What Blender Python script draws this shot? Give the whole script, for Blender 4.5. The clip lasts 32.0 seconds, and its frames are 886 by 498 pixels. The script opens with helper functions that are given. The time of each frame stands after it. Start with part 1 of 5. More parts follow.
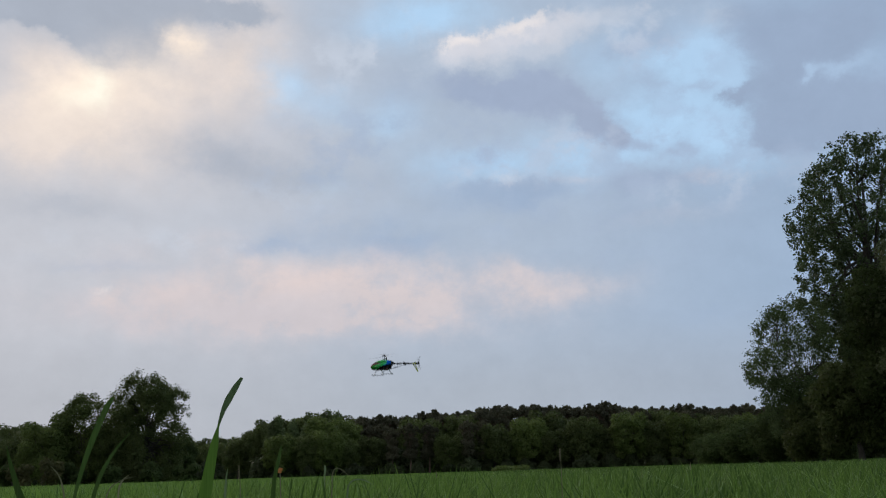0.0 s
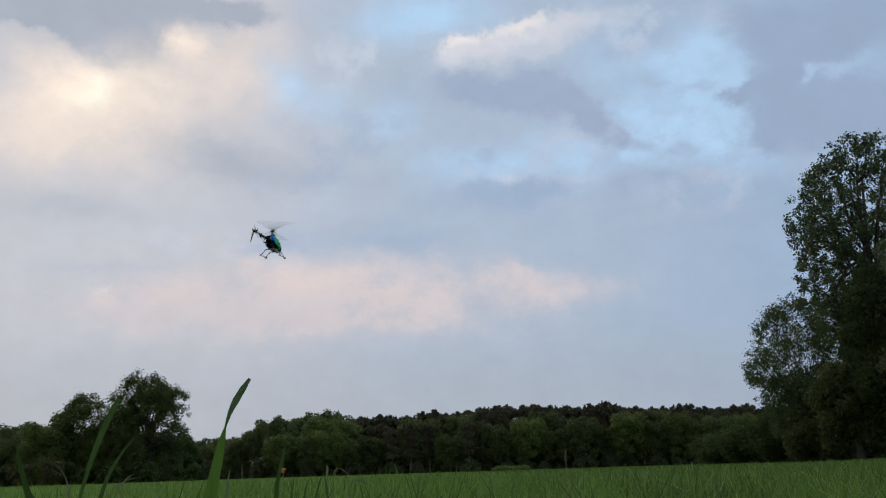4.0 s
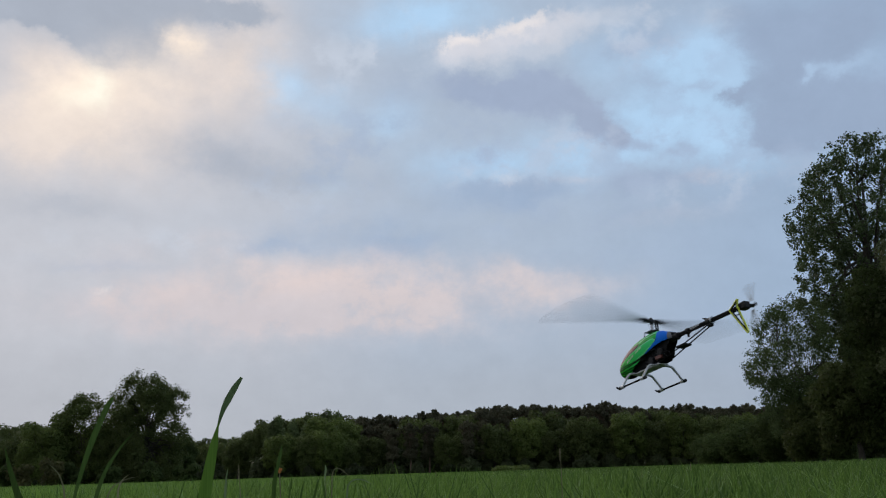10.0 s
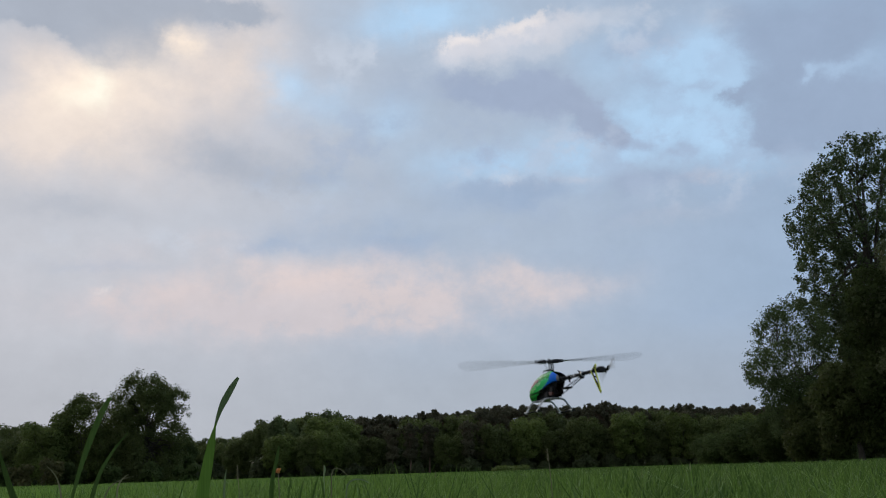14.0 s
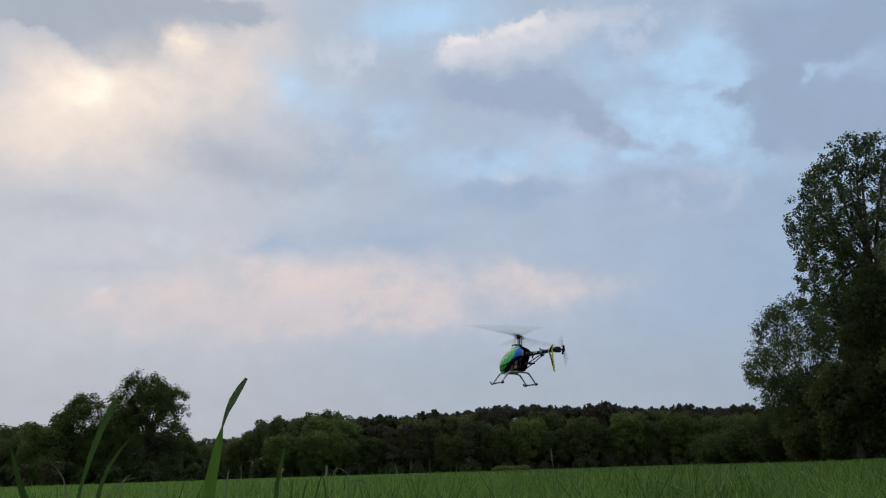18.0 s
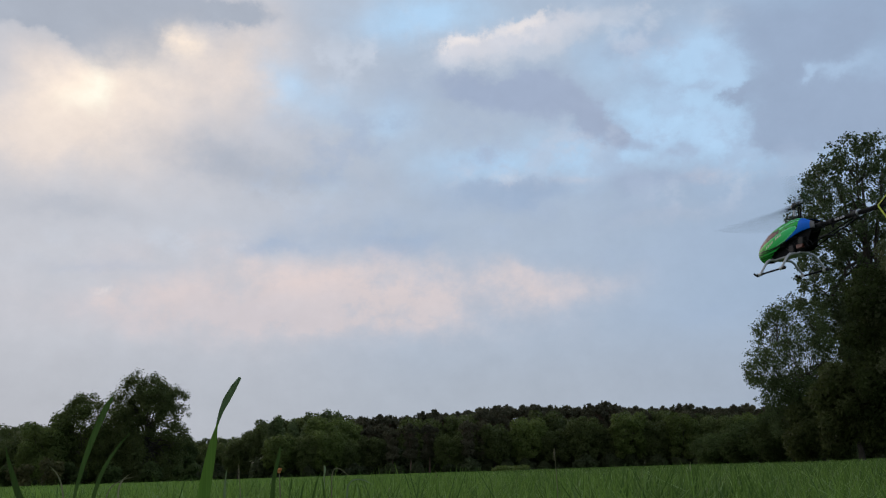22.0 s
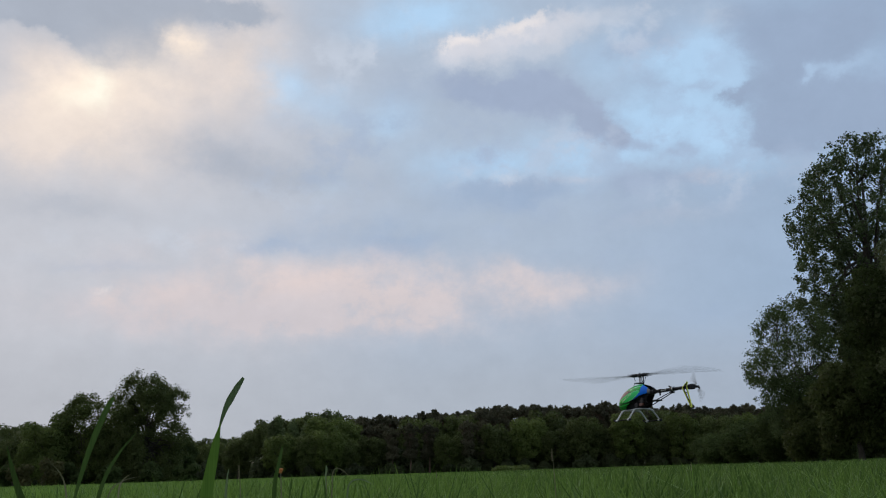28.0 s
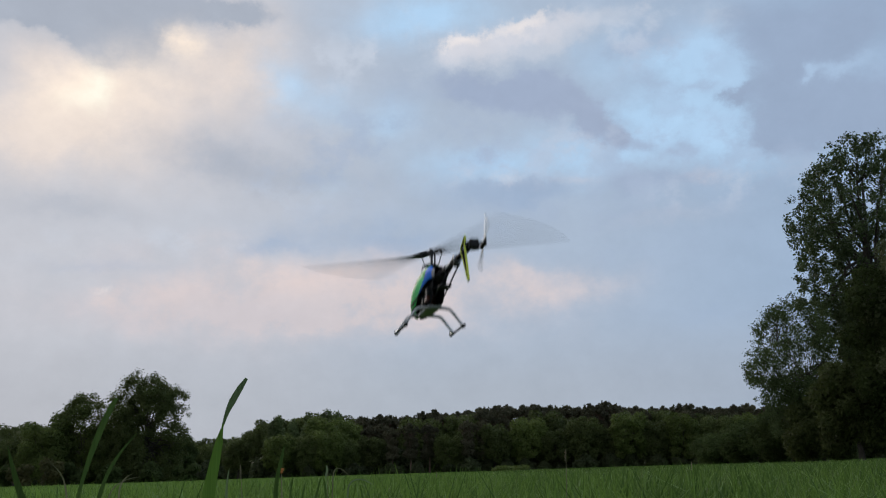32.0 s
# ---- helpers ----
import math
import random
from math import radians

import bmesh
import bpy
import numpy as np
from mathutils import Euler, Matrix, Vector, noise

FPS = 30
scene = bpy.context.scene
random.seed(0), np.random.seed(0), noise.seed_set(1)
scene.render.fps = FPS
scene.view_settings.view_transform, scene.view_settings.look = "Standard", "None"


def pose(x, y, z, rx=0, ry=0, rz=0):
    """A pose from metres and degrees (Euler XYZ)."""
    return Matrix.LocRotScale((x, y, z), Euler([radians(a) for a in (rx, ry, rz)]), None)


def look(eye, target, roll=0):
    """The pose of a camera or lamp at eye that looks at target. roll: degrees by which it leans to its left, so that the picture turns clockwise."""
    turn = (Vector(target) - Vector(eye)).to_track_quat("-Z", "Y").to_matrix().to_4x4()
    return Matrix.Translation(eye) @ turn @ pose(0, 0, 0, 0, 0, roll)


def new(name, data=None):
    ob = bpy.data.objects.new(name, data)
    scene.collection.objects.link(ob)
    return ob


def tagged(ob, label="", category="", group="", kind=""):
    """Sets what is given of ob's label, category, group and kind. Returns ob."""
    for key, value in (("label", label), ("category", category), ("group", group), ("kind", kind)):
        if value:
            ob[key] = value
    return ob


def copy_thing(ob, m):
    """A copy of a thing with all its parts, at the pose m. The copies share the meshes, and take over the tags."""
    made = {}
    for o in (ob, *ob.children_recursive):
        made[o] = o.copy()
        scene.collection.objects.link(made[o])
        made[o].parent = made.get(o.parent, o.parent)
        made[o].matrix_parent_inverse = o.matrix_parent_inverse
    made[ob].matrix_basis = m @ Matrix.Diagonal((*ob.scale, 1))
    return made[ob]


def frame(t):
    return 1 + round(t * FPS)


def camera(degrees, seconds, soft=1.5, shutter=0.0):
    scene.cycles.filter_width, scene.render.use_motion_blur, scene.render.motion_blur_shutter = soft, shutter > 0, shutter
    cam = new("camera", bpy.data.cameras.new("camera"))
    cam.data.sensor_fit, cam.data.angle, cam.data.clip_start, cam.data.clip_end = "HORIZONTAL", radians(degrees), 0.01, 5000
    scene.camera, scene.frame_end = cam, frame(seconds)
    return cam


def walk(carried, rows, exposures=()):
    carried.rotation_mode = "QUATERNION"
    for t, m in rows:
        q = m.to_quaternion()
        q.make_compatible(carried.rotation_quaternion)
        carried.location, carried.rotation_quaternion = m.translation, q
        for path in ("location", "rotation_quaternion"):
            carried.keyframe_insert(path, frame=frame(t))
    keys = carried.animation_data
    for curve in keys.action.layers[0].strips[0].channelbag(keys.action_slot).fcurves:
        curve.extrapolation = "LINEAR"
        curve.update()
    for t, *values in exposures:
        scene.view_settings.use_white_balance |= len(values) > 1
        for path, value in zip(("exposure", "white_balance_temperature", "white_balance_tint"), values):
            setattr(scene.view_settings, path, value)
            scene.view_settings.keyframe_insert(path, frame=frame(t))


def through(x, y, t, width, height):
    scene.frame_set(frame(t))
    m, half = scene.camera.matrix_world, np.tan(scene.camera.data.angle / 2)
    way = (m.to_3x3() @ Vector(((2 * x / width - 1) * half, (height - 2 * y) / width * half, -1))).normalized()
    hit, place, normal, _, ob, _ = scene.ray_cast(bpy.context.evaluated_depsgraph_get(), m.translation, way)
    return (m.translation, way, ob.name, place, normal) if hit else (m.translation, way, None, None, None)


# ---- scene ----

# ---- camera: it lies in the grass and stays there ----
cam = camera(50.0, 32.0, soft=1.1, shutter=0.28)
EYE = (0.0, 0.0, 0.22)
VIEW = look(EYE, (0.0, math.cos(radians(13.2)), 0.22 + math.sin(radians(13.2))), -1.85)
walk(cam, [(0.0, VIEW), (32.0, VIEW)], exposures=[(0.0, 0.0), (32.0, 0.0)])


# ---- sky and sun ----
SUN_AZ, SUN_EL = -21.0, 21.0


class Sky:
    """The evening sky: clear blue above, then layers of cloud. Clouds are soft patches at a bearing and a height (degrees),
    torn by noise that runs over the whole sky."""

    def __init__(self):
        world = bpy.data.worlds.new("evening_sky")
        scene.world = world
        world.use_nodes = True
        self.t = world.node_tree
        self.n, self.l = self.t.nodes, self.t.links
        self.back = self.n["Background"]
        tc = self.n.new("ShaderNodeTexCoord")
        self.dir = tc.outputs["Generated"]
        sep = self.n.new("ShaderNodeSeparateXYZ")
        self.l.new(self.dir, sep.inputs[0])
        az = self.math("ARCTAN2", sep.outputs[0], sep.outputs[1])
        el = self.math("ARCSINE", sep.outputs[2])
        az, el = self.math("DEGREES", az), self.math("DEGREES", el)
        comb = self.n.new("ShaderNodeCombineXYZ")
        self.l.new(az, comb.inputs[0])
        self.l.new(el, comb.inputs[1])
        self.place, self.az, self.el = comb.outputs[0], az, el
        flat = self.n.new("ShaderNodeMapping")
        flat.inputs["Scale"].default_value = (1, 1, 1.25)
        self.l.new(self.dir, flat.inputs[0])
        self.flat = flat.outputs[0]
        self.warps = {"soft": self.warped(7.0, 6.0, 3.4), "torn": self.warped(14.0, 9.0, 3.0), "tuft": self.warped(16.0, 9.0, 2.0), "veil": self.warped(12.0, 9.0, 2.8), "crisp": self.warped(48.0, 9.0, 1.15, self.dir)}
        self.fine = self.fbm(38.0, 8.0, 0.6)
        self.tears = self.fbm(17.0, 10.0, 0.66)
        self.tufts = self.fbm(26.0, 10.0, 0.62)
        self.puffs = self.fbm(70.0, 9.0, 0.66, self.dir)

    def math(self, op, a, b=None, c=None, clamp=False):
        m = self.n.new("ShaderNodeMath")
        m.operation, m.use_clamp = op, clamp
        for i, v in enumerate((a, b, c)):
            if v is None:
                continue
            if isinstance(v, (int, float)):
                m.inputs[i].default_value = v
            else:
                self.l.new(v, m.inputs[i])
        return m.outputs[0]

    def fbm(self, scale, detail, rough, over=None):
        q = self.n.new("ShaderNodeTexNoise")
        q.inputs["Scale"].default_value, q.inputs["Detail"].default_value, q.inputs["Roughness"].default_value = scale, detail, rough
        self.l.new(over or self.flat, q.inputs["Vector"])
        return q.outputs["Fac"]

    def warped(self, scale, detail, reach, over=None):
        q = self.n.new("ShaderNodeTexNoise")
        q.inputs["Scale"].default_value, q.inputs["Detail"].default_value, q.inputs["Roughness"].default_value = scale, detail, 0.63
        self.l.new(over or self.flat, q.inputs["Vector"])
        v = self.n.new("ShaderNodeVectorMath")
        v.operation = "MULTIPLY_ADD"
        self.l.new(q.outputs["Color"], v.inputs[0])
        v.inputs[1].default_value = (reach * 2, reach * 1.3, 0)
        off = self.n.new("ShaderNodeVectorMath")
        off.operation = "SUBTRACT"
        self.l.new(self.place, off.inputs[0])
        off.inputs[1].default_value = (reach, reach * 0.65, 0)
        self.l.new(off.outputs[0], v.inputs[2])
        return v.outputs[0]

    def mix(self, fac, a, b):
        m = self.n.new("ShaderNodeMix")
        m.data_type = "RGBA"
        for key, v in (("Factor", fac), ("A", a), ("B", b)):
            if isinstance(v, tuple):
                m.inputs[key].default_value = (*v, 1)
            elif isinstance(v, (int, float)):
                m.inputs[key].default_value = v
            else:
                self.l.new(v, m.inputs[key])
        return m.outputs["Result"]

    def ramp(self, value, lo, hi):
        r = self.n.new("ShaderNodeMapRange")
        r.interpolation_type = "SMOOTHSTEP"
        self.l.new(value, r.inputs["Value"])
        r.inputs["From Min"].default_value, r.inputs["From Max"].default_value = lo, hi
        return r.outputs["Result"]

    def layer(self, colour, gain, warp, patches):
        """Mixes a cloud colour in over all its patches (bearing, height, half width, half height, share)."""
        total = 0.0
        for az, el, wide, high, share in patches:
            v = self.n.new("ShaderNodeVectorMath")
            v.operation = "MULTIPLY_ADD"
            self.l.new(self.warps[warp], v.inputs[0])
            v.inputs[1].default_value, v.inputs[2].default_value = (1 / wide, 1 / high, 0), (-az / wide, -el / high, 0)
            d = self.n.new("ShaderNodeVectorMath")
            d.operation = "DOT_PRODUCT"
            self.l.new(v.outputs[0], d.inputs[0])
            self.l.new(v.outputs[0], d.inputs[1])
            total = self.math("MULTIPLY_ADD", self.math("POWER", 0.3679, d.outputs["Value"]), share, total)
        if warp == "crisp":
            total = self.math("MULTIPLY", total, self.ramp(self.math("MULTIPLY_ADD", self.puffs, 2.1, total), 1.05, 1.85))
        elif warp == "torn":
            edge = self.ramp(self.math("MULTIPLY_ADD", self.tears, 1.6, total), 0.65, 1.65)
            total = self.math("MULTIPLY", total, self.math("MULTIPLY_ADD", edge, 0.70, 0.60))
            total = self.math("MULTIPLY_ADD", self.ramp(total, 0.15, 0.85), 0.35, self.math("MULTIPLY", total, 0.65))
        elif warp == "tuft":
            total = self.math("MULTIPLY", total, self.ramp(self.tufts, 0.44, 0.66))
        elif warp == "veil":
            total = self.math("MULTIPLY", total, self.math("MULTIPLY_ADD", self.ramp(self.tears, 0.30, 0.70), 1.1, 0.40))
        else:
            total = self.math("MULTIPLY", total, self.math("MULTIPLY_ADD", self.tears, 1.2, 0.40))
        total = self.math("MULTIPLY", total, gain, clamp=True)
        self.colour = self.mix(total, self.colour, colour)


sky = Sky()
clear = sky.n.new("ShaderNodeTexSky")
clear.sky_type, clear.sun_disc = "NISHITA", False
clear.sun_elevation, clear.sun_rotation = radians(SUN_EL), radians(SUN_AZ)
clear.air_density, clear.dust_density = 1.0, 2.0
dim = sky.n.new("ShaderNodeVectorMath")
dim.operation = "SCALE"
sky.l.new(clear.outputs[0], dim.inputs[0])
dim.inputs["Scale"].default_value = 0.022


def bearing_colours(stops):
    """Colour of the high haze over the bearing."""
    r = sky.n.new("ShaderNodeValToRGB")
    r.color_ramp.interpolation = "EASE"
    for k, (az, colour) in enumerate(stops):
        e = r.color_ramp.elements[k] if k < 2 else r.color_ramp.elements.new(0.5)
        e.position = 0.5 + az / 90
    for e, (az, colour) in zip(sorted(r.color_ramp.elements, key=lambda q: q.position), stops):
        e.position, e.color = 0.5 + az / 90, (*colour, 1)
    sky.l.new(sky.math("MULTIPLY_ADD", sky.az, 1 / 90, 0.5, True), r.inputs["Fac"])
    return r.outputs["Color"]


high = bearing_colours([(-30, (0.535, 0.560, 0.630)), (-13, (0.515, 0.555, 0.640)), (0, (0.430, 0.518, 0.648)), (14, (0.408, 0.516, 0.652)), (28, (0.345, 0.465, 0.640))])
low = bearing_colours([(-30, (0.460, 0.490, 0.560)), (-13, (0.430, 0.475, 0.555)), (0, (0.412, 0.470, 0.560)), (14, (0.392, 0.465, 0.568)), (28, (0.370, 0.450, 0.572))])
veil = sky.mix(sky.ramp(sky.el, 10, 4), high, low)
sky.colour = sky.mix(0.94, dim.outputs[0], veil)
sky.layer((0.445, 0.644, 0.871), 1.00, "soft", [
    (-0.4, 27.0, 4.6, 1.3, 1.00),
    (-10.3, 23.0, 1.4, 1.5, 0.90),
    (-7.8, 21.6, 2.0, 1.2, 0.50),
    (-3.1, 20.9, 2.3, 1.3, 0.55),
    (1.8, 18.1, 3.0, 1.2, 0.60),
    (16.3, 23.0, 3.6, 2.0, 0.95),
    (13.3, 20.4, 3.6, 1.5, 0.90),
    (17.6, 20.9, 1.7, 1.8, 0.80),
    (18.1, 18.1, 3.0, 1.7, 0.85),
    (7.9, 18.6, 3.3, 1.5, 0.90),
    (10.4, 24.3, 2.0, 2.0, 0.50),
    (3.6, 19.0, 1.5, 0.7, 0.50),
    (24.5, 21.2, 2.0, 0.9, 0.60),
    (-7.8, 17.1, 2.0, 0.8, 0.35),
    (24.3, 17.0, 2.6, 2.0, 0.40),
    (17.4, 22.8, 1.4, 1.0, 0.60),
    (13.0, 18.6, 3.0, 1.1, 0.50),
])
sky.layer((0.768, 0.687, 0.651), 1.00, "soft", [
    (-20.1, 20.8, 6.6, 3.1, 1.00),
    (-14.0, 24.1, 2.8, 2.6, 0.85),
    (-24.9, 18.9, 4.3, 1.7, 0.60),
    (-24.6, 23.1, 2.0, 1.3, 0.40),
    (-11.0, 25.9, 2.0, 1.7, 0.40),
])
sky.layer((0.402, 0.445, 0.527), 1.05, "torn", [
    (-21.3, 26.1, 6.3, 1.3, 1.00),
    (-19.8, 24.4, 2.6, 1.3, 1.00),
    (-24.8, 26.1, 5.0, 1.0, 0.80),
    (-16.0, 27.0, 3.6, 0.7, 0.80),
    (-11.9, 27.0, 2.0, 0.8, 0.60),
    (-14.6, 19.3, 3.4, 2.0, 0.30),
    (-11.6, 17.8, 5.0, 1.7, 0.45),
    (-6.4, 17.2, 4.0, 1.2, 0.30),
    (-22.3, 15.4, 4.6, 1.0, 0.42),
])
sky.layer((0.350, 0.425, 0.575), 0.95, "torn", [
    (3.6, 22.8, 2.6, 1.1, 0.70),
    (6.0, 22.3, 2.4, 1.1, 0.80),
    (8.2, 21.4, 1.9, 1.1, 0.85),
    (9.8, 20.1, 1.3, 1.1, 0.85),
    (10.9, 18.8, 0.9, 0.9, 0.80),
    (1.4, 23.0, 2.2, 0.9, 0.45),
    (-2.7, 22.8, 2.3, 1.2, 0.35),
    (11.6, 24.0, 2.4, 0.8, 0.45),
    (14.0, 24.9, 2.0, 1.2, 0.35),
    (13.4, 22.0, 1.5, 0.6, 0.45),
    (15.9, 21.4, 1.2, 0.5, 0.50),
    (12.6, 18.4, 1.2, 0.6, 0.55),
    (14.9, 18.0, 1.0, 0.6, 0.50),
    (3.0, 18.6, 1.5, 0.8, 0.50),
    (5.3, 16.8, 2.6, 0.6, 0.55),
    (1.2, 16.8, 2.0, 0.7, 0.40),
    (12.4, 16.2, 2.2, 0.6, 0.60),
    (15.6, 16.0, 1.6, 0.5, 0.45),
    (19.6, 15.8, 1.6, 0.6, 0.40),
])
sky.layer((0.318, 0.408, 0.562), 1.00, "torn", [
    (18.3, 21.0, 1.3, 0.5, 0.60),
    (24.0, 17.8, 3.0, 0.9, 0.45),
    (19.2, 25.4, 2.4, 0.9, 0.50),
    (22.3, 20.8, 3.3, 2.8, 0.95),
    (24.8, 23.6, 4.3, 1.6, 0.80),
    (20.9, 18.3, 2.0, 1.5, 0.85),
    (25.7, 18.7, 2.3, 2.0, 0.80),
    (19.8, 24.1, 2.0, 1.0, 0.35),
])
sky.layer((0.420, 0.570, 0.770), 0.75, "torn", [
    (24.6, 21.4, 1.9, 0.6, 0.70),
    (22.6, 21.2, 0.6, 0.5, 0.60),
    (17.0, 22.9, 1.6, 1.0, 0.55),
    (17.4, 19.4, 1.8, 1.0, 0.40),
    (7.2, 18.9, 1.9, 0.6, 0.45),
])
sky.layer((0.345, 0.445, 0.605), 0.90, "torn", [
    (3.0, 16.2, 4.3, 1.2, 0.72),
    (6.2, 16.4, 2.0, 0.8, 0.55),
    (-6.4, 14.5, 6.3, 1.0, 0.42),
    (-10.5, 13.4, 2.6, 0.7, 0.45),
    (-2.9, 13.6, 4.0, 0.7, 0.50),
    (14.2, 16.0, 4.3, 1.1, 0.45),
    (-20.2, 12.1, 4.0, 0.5, 0.35),
    (15.5, 8.5, 4.3, 1.0, 0.40),
    (19.1, 15.2, 2.3, 1.0, 0.40),
])
sky.layer((0.366, 0.456, 0.617), 1.00, "tuft", [
    (14.7, 18.0, 5.6, 2.5, 0.75),
    (3.6, 18.9, 5.0, 2.0, 0.60),
    (-4.9, 20.4, 4.3, 2.0, 0.50),
    (14.6, 23.5, 3.6, 2.0, 0.60),
    (-7.8, 17.4, 5.0, 1.7, 0.40),
    (23.5, 16.2, 3.6, 1.7, 0.50),
    (7.6, 14.9, 9.9, 1.3, 0.30),
    (11.6, 12.3, 6.6, 1.3, 0.25),
])
sky.layer((0.610, 0.672, 0.776), 1.00, "tuft", [
    (-7.8, 24.0, 3.6, 2.0, 0.55),
    (-2.7, 25.1, 2.6, 1.7, 0.50),
    (12.7, 25.4, 3.0, 1.7, 0.50),
    (8.3, 19.2, 3.6, 1.3, 0.40),
    (17.2, 15.7, 4.3, 1.0, 0.40),
    (-15.5, 13.3, 7.3, 0.8, 0.45),
    (2.9, 17.5, 4.0, 0.8, 0.35),
    (-10.6, 16.4, 5.3, 0.8, 0.35),
])
sky.layer((0.620, 0.578, 0.610), 0.88, "veil", [
    (-16.4, 9.8, 8.6, 1.4, 0.70),
    (-9.8, 10.3, 6.3, 1.8, 0.85),
    (-3.0, 10.2, 6.0, 1.8, 0.80),
    (3.2, 10.1, 5.0, 1.7, 0.65),
    (7.3, 10.4, 3.0, 1.0, 0.40),
    (-13.1, 9.0, 6.0, 1.1, 0.40),
    (-6.4, 8.9, 6.0, 1.0, 0.35),
    (-18.7, 12.7, 4.0, 0.7, 0.30),
])
sky.layer((0.750, 0.640, 0.625), 0.55, "veil", [
    (-11.9, 11.6, 3.6, 1.0, 0.62),
    (-8.1, 11.6, 3.3, 1.1, 0.60),
    (-16.7, 10.5, 2.6, 0.9, 0.55),
    (-20.0, 10.5, 1.0, 0.6, 1.05),
    (-12.6, 11.9, 1.8, 0.7, 0.45),
    (-5.1, 11.5, 3.0, 1.2, 0.50),
    (-0.2, 11.2, 2.6, 1.1, 0.40),
    (4.0, 11.4, 3.0, 0.8, 0.45),
    (8.1, 10.9, 2.6, 0.7, 0.30),
    (-3.0, 10.2, 2.6, 1.1, 0.35),
    (8.3, 16.7, 1.4, 0.35, 0.40),
    (16.8, 16.3, 1.4, 0.4, 0.42),
    (13.7, 14.3, 3.0, 0.4, 0.20),
    (3.9, 9.4, 1.5, 0.6, 0.30),
    (-13.7, 13.8, 1.3, 0.5, 0.25),
    (6.1, 11.6, 2.0, 0.4, 0.35),
])
sky.layer((1.000, 0.855, 0.730), 1.00, "soft", [
    (-21.7, 21.6, 2.6, 1.3, 0.85),
    (-18.2, 22.5, 2.3, 1.7, 0.50),
    (-16.1, 25.0, 0.9, 1.0, 0.85),
    (-22.8, 19.6, 3.6, 1.3, 0.35),
])
sky.layer((1.000, 0.956, 0.823), 0.90, "soft", [
    (-20.6, 21.6, 0.7, 0.9, 1.00),
    (-21.4, 21.1, 1.0, 0.7, 0.60),
])
sky.layer((0.560, 0.610, 0.705), 0.80, "torn", [
    (3.3, 24.9, 2.6, 1.0, 0.80),
    (7.2, 25.6, 2.4, 1.1, 0.80),
    (9.6, 26.0, 2.0, 1.0, 0.60),
    (1.0, 24.4, 1.6, 0.8, 0.60),
    (12.6, 26.4, 1.8, 0.8, 0.45),
    (17.6, 25.5, 1.7, 0.9, 0.40),
])
sky.layer((0.660, 0.672, 0.740), 0.80, "crisp", [
    (2.1, 25.1, 2.0, 0.8, 0.85),
    (1.0, 24.8, 1.3, 0.6, 0.60),
    (4.8, 25.3, 2.0, 0.8, 0.80),
    (7.0, 25.9, 1.8, 0.8, 0.75),
    (8.6, 26.4, 1.5, 0.7, 0.50),
    (13.5, 26.6, 1.2, 0.5, 0.40),
    (4.1, 17.2, 1.0, 0.5, 0.50),
])
sky.layer((0.870, 0.810, 0.800), 0.85, "crisp", [
    (0.6, 25.2, 0.6, 0.4, 0.70),
    (1.4, 25.6, 0.7, 0.4, 0.80),
    (2.4, 25.6, 0.8, 0.4, 0.60),
    (3.6, 25.8, 0.8, 0.4, 0.55),
    (4.8, 26.1, 0.8, 0.4, 0.75),
    (5.8, 26.3, 0.7, 0.4, 0.75),
    (6.7, 26.5, 0.6, 0.4, 0.65),
    (7.3, 26.9, 0.5, 0.3, 0.55),
    (6.0, 25.5, 1.0, 0.4, 0.35),
    (-3.9, 24.8, 0.3, 0.2, 0.35),
    (-20.0, 10.7, 0.6, 0.35, 0.45),
])
mottle = sky.n.new("ShaderNodeVectorMath")
mottle.operation = "SCALE"
sky.l.new(sky.colour, mottle.inputs[0])
sky.l.new(sky.math("MULTIPLY_ADD", sky.fine, 0.10, sky.math("MULTIPLY_ADD", sky.tears, 0.15, 0.875)), mottle.inputs["Scale"])
sky.l.new(mottle.outputs[0], sky.back.inputs["Color"])
sky.back.inputs["Strength"].default_value = 1.0
scene.world.cycles.sampling_method = "MANUAL"
scene.world.cycles.sample_map_resolution = 512

sun = new("sun", bpy.data.lights.new("sun", "SUN"))
sun.data.energy, sun.data.angle, sun.data.color = 0.6, radians(18), (1.0, 0.88, 0.74)
sun.matrix_world = look((0, 0, 30), (-math.sin(radians(SUN_AZ)) * 30, -math.cos(radians(SUN_AZ)) * 30, 30 - 30 * math.tan(radians(SUN_EL))))

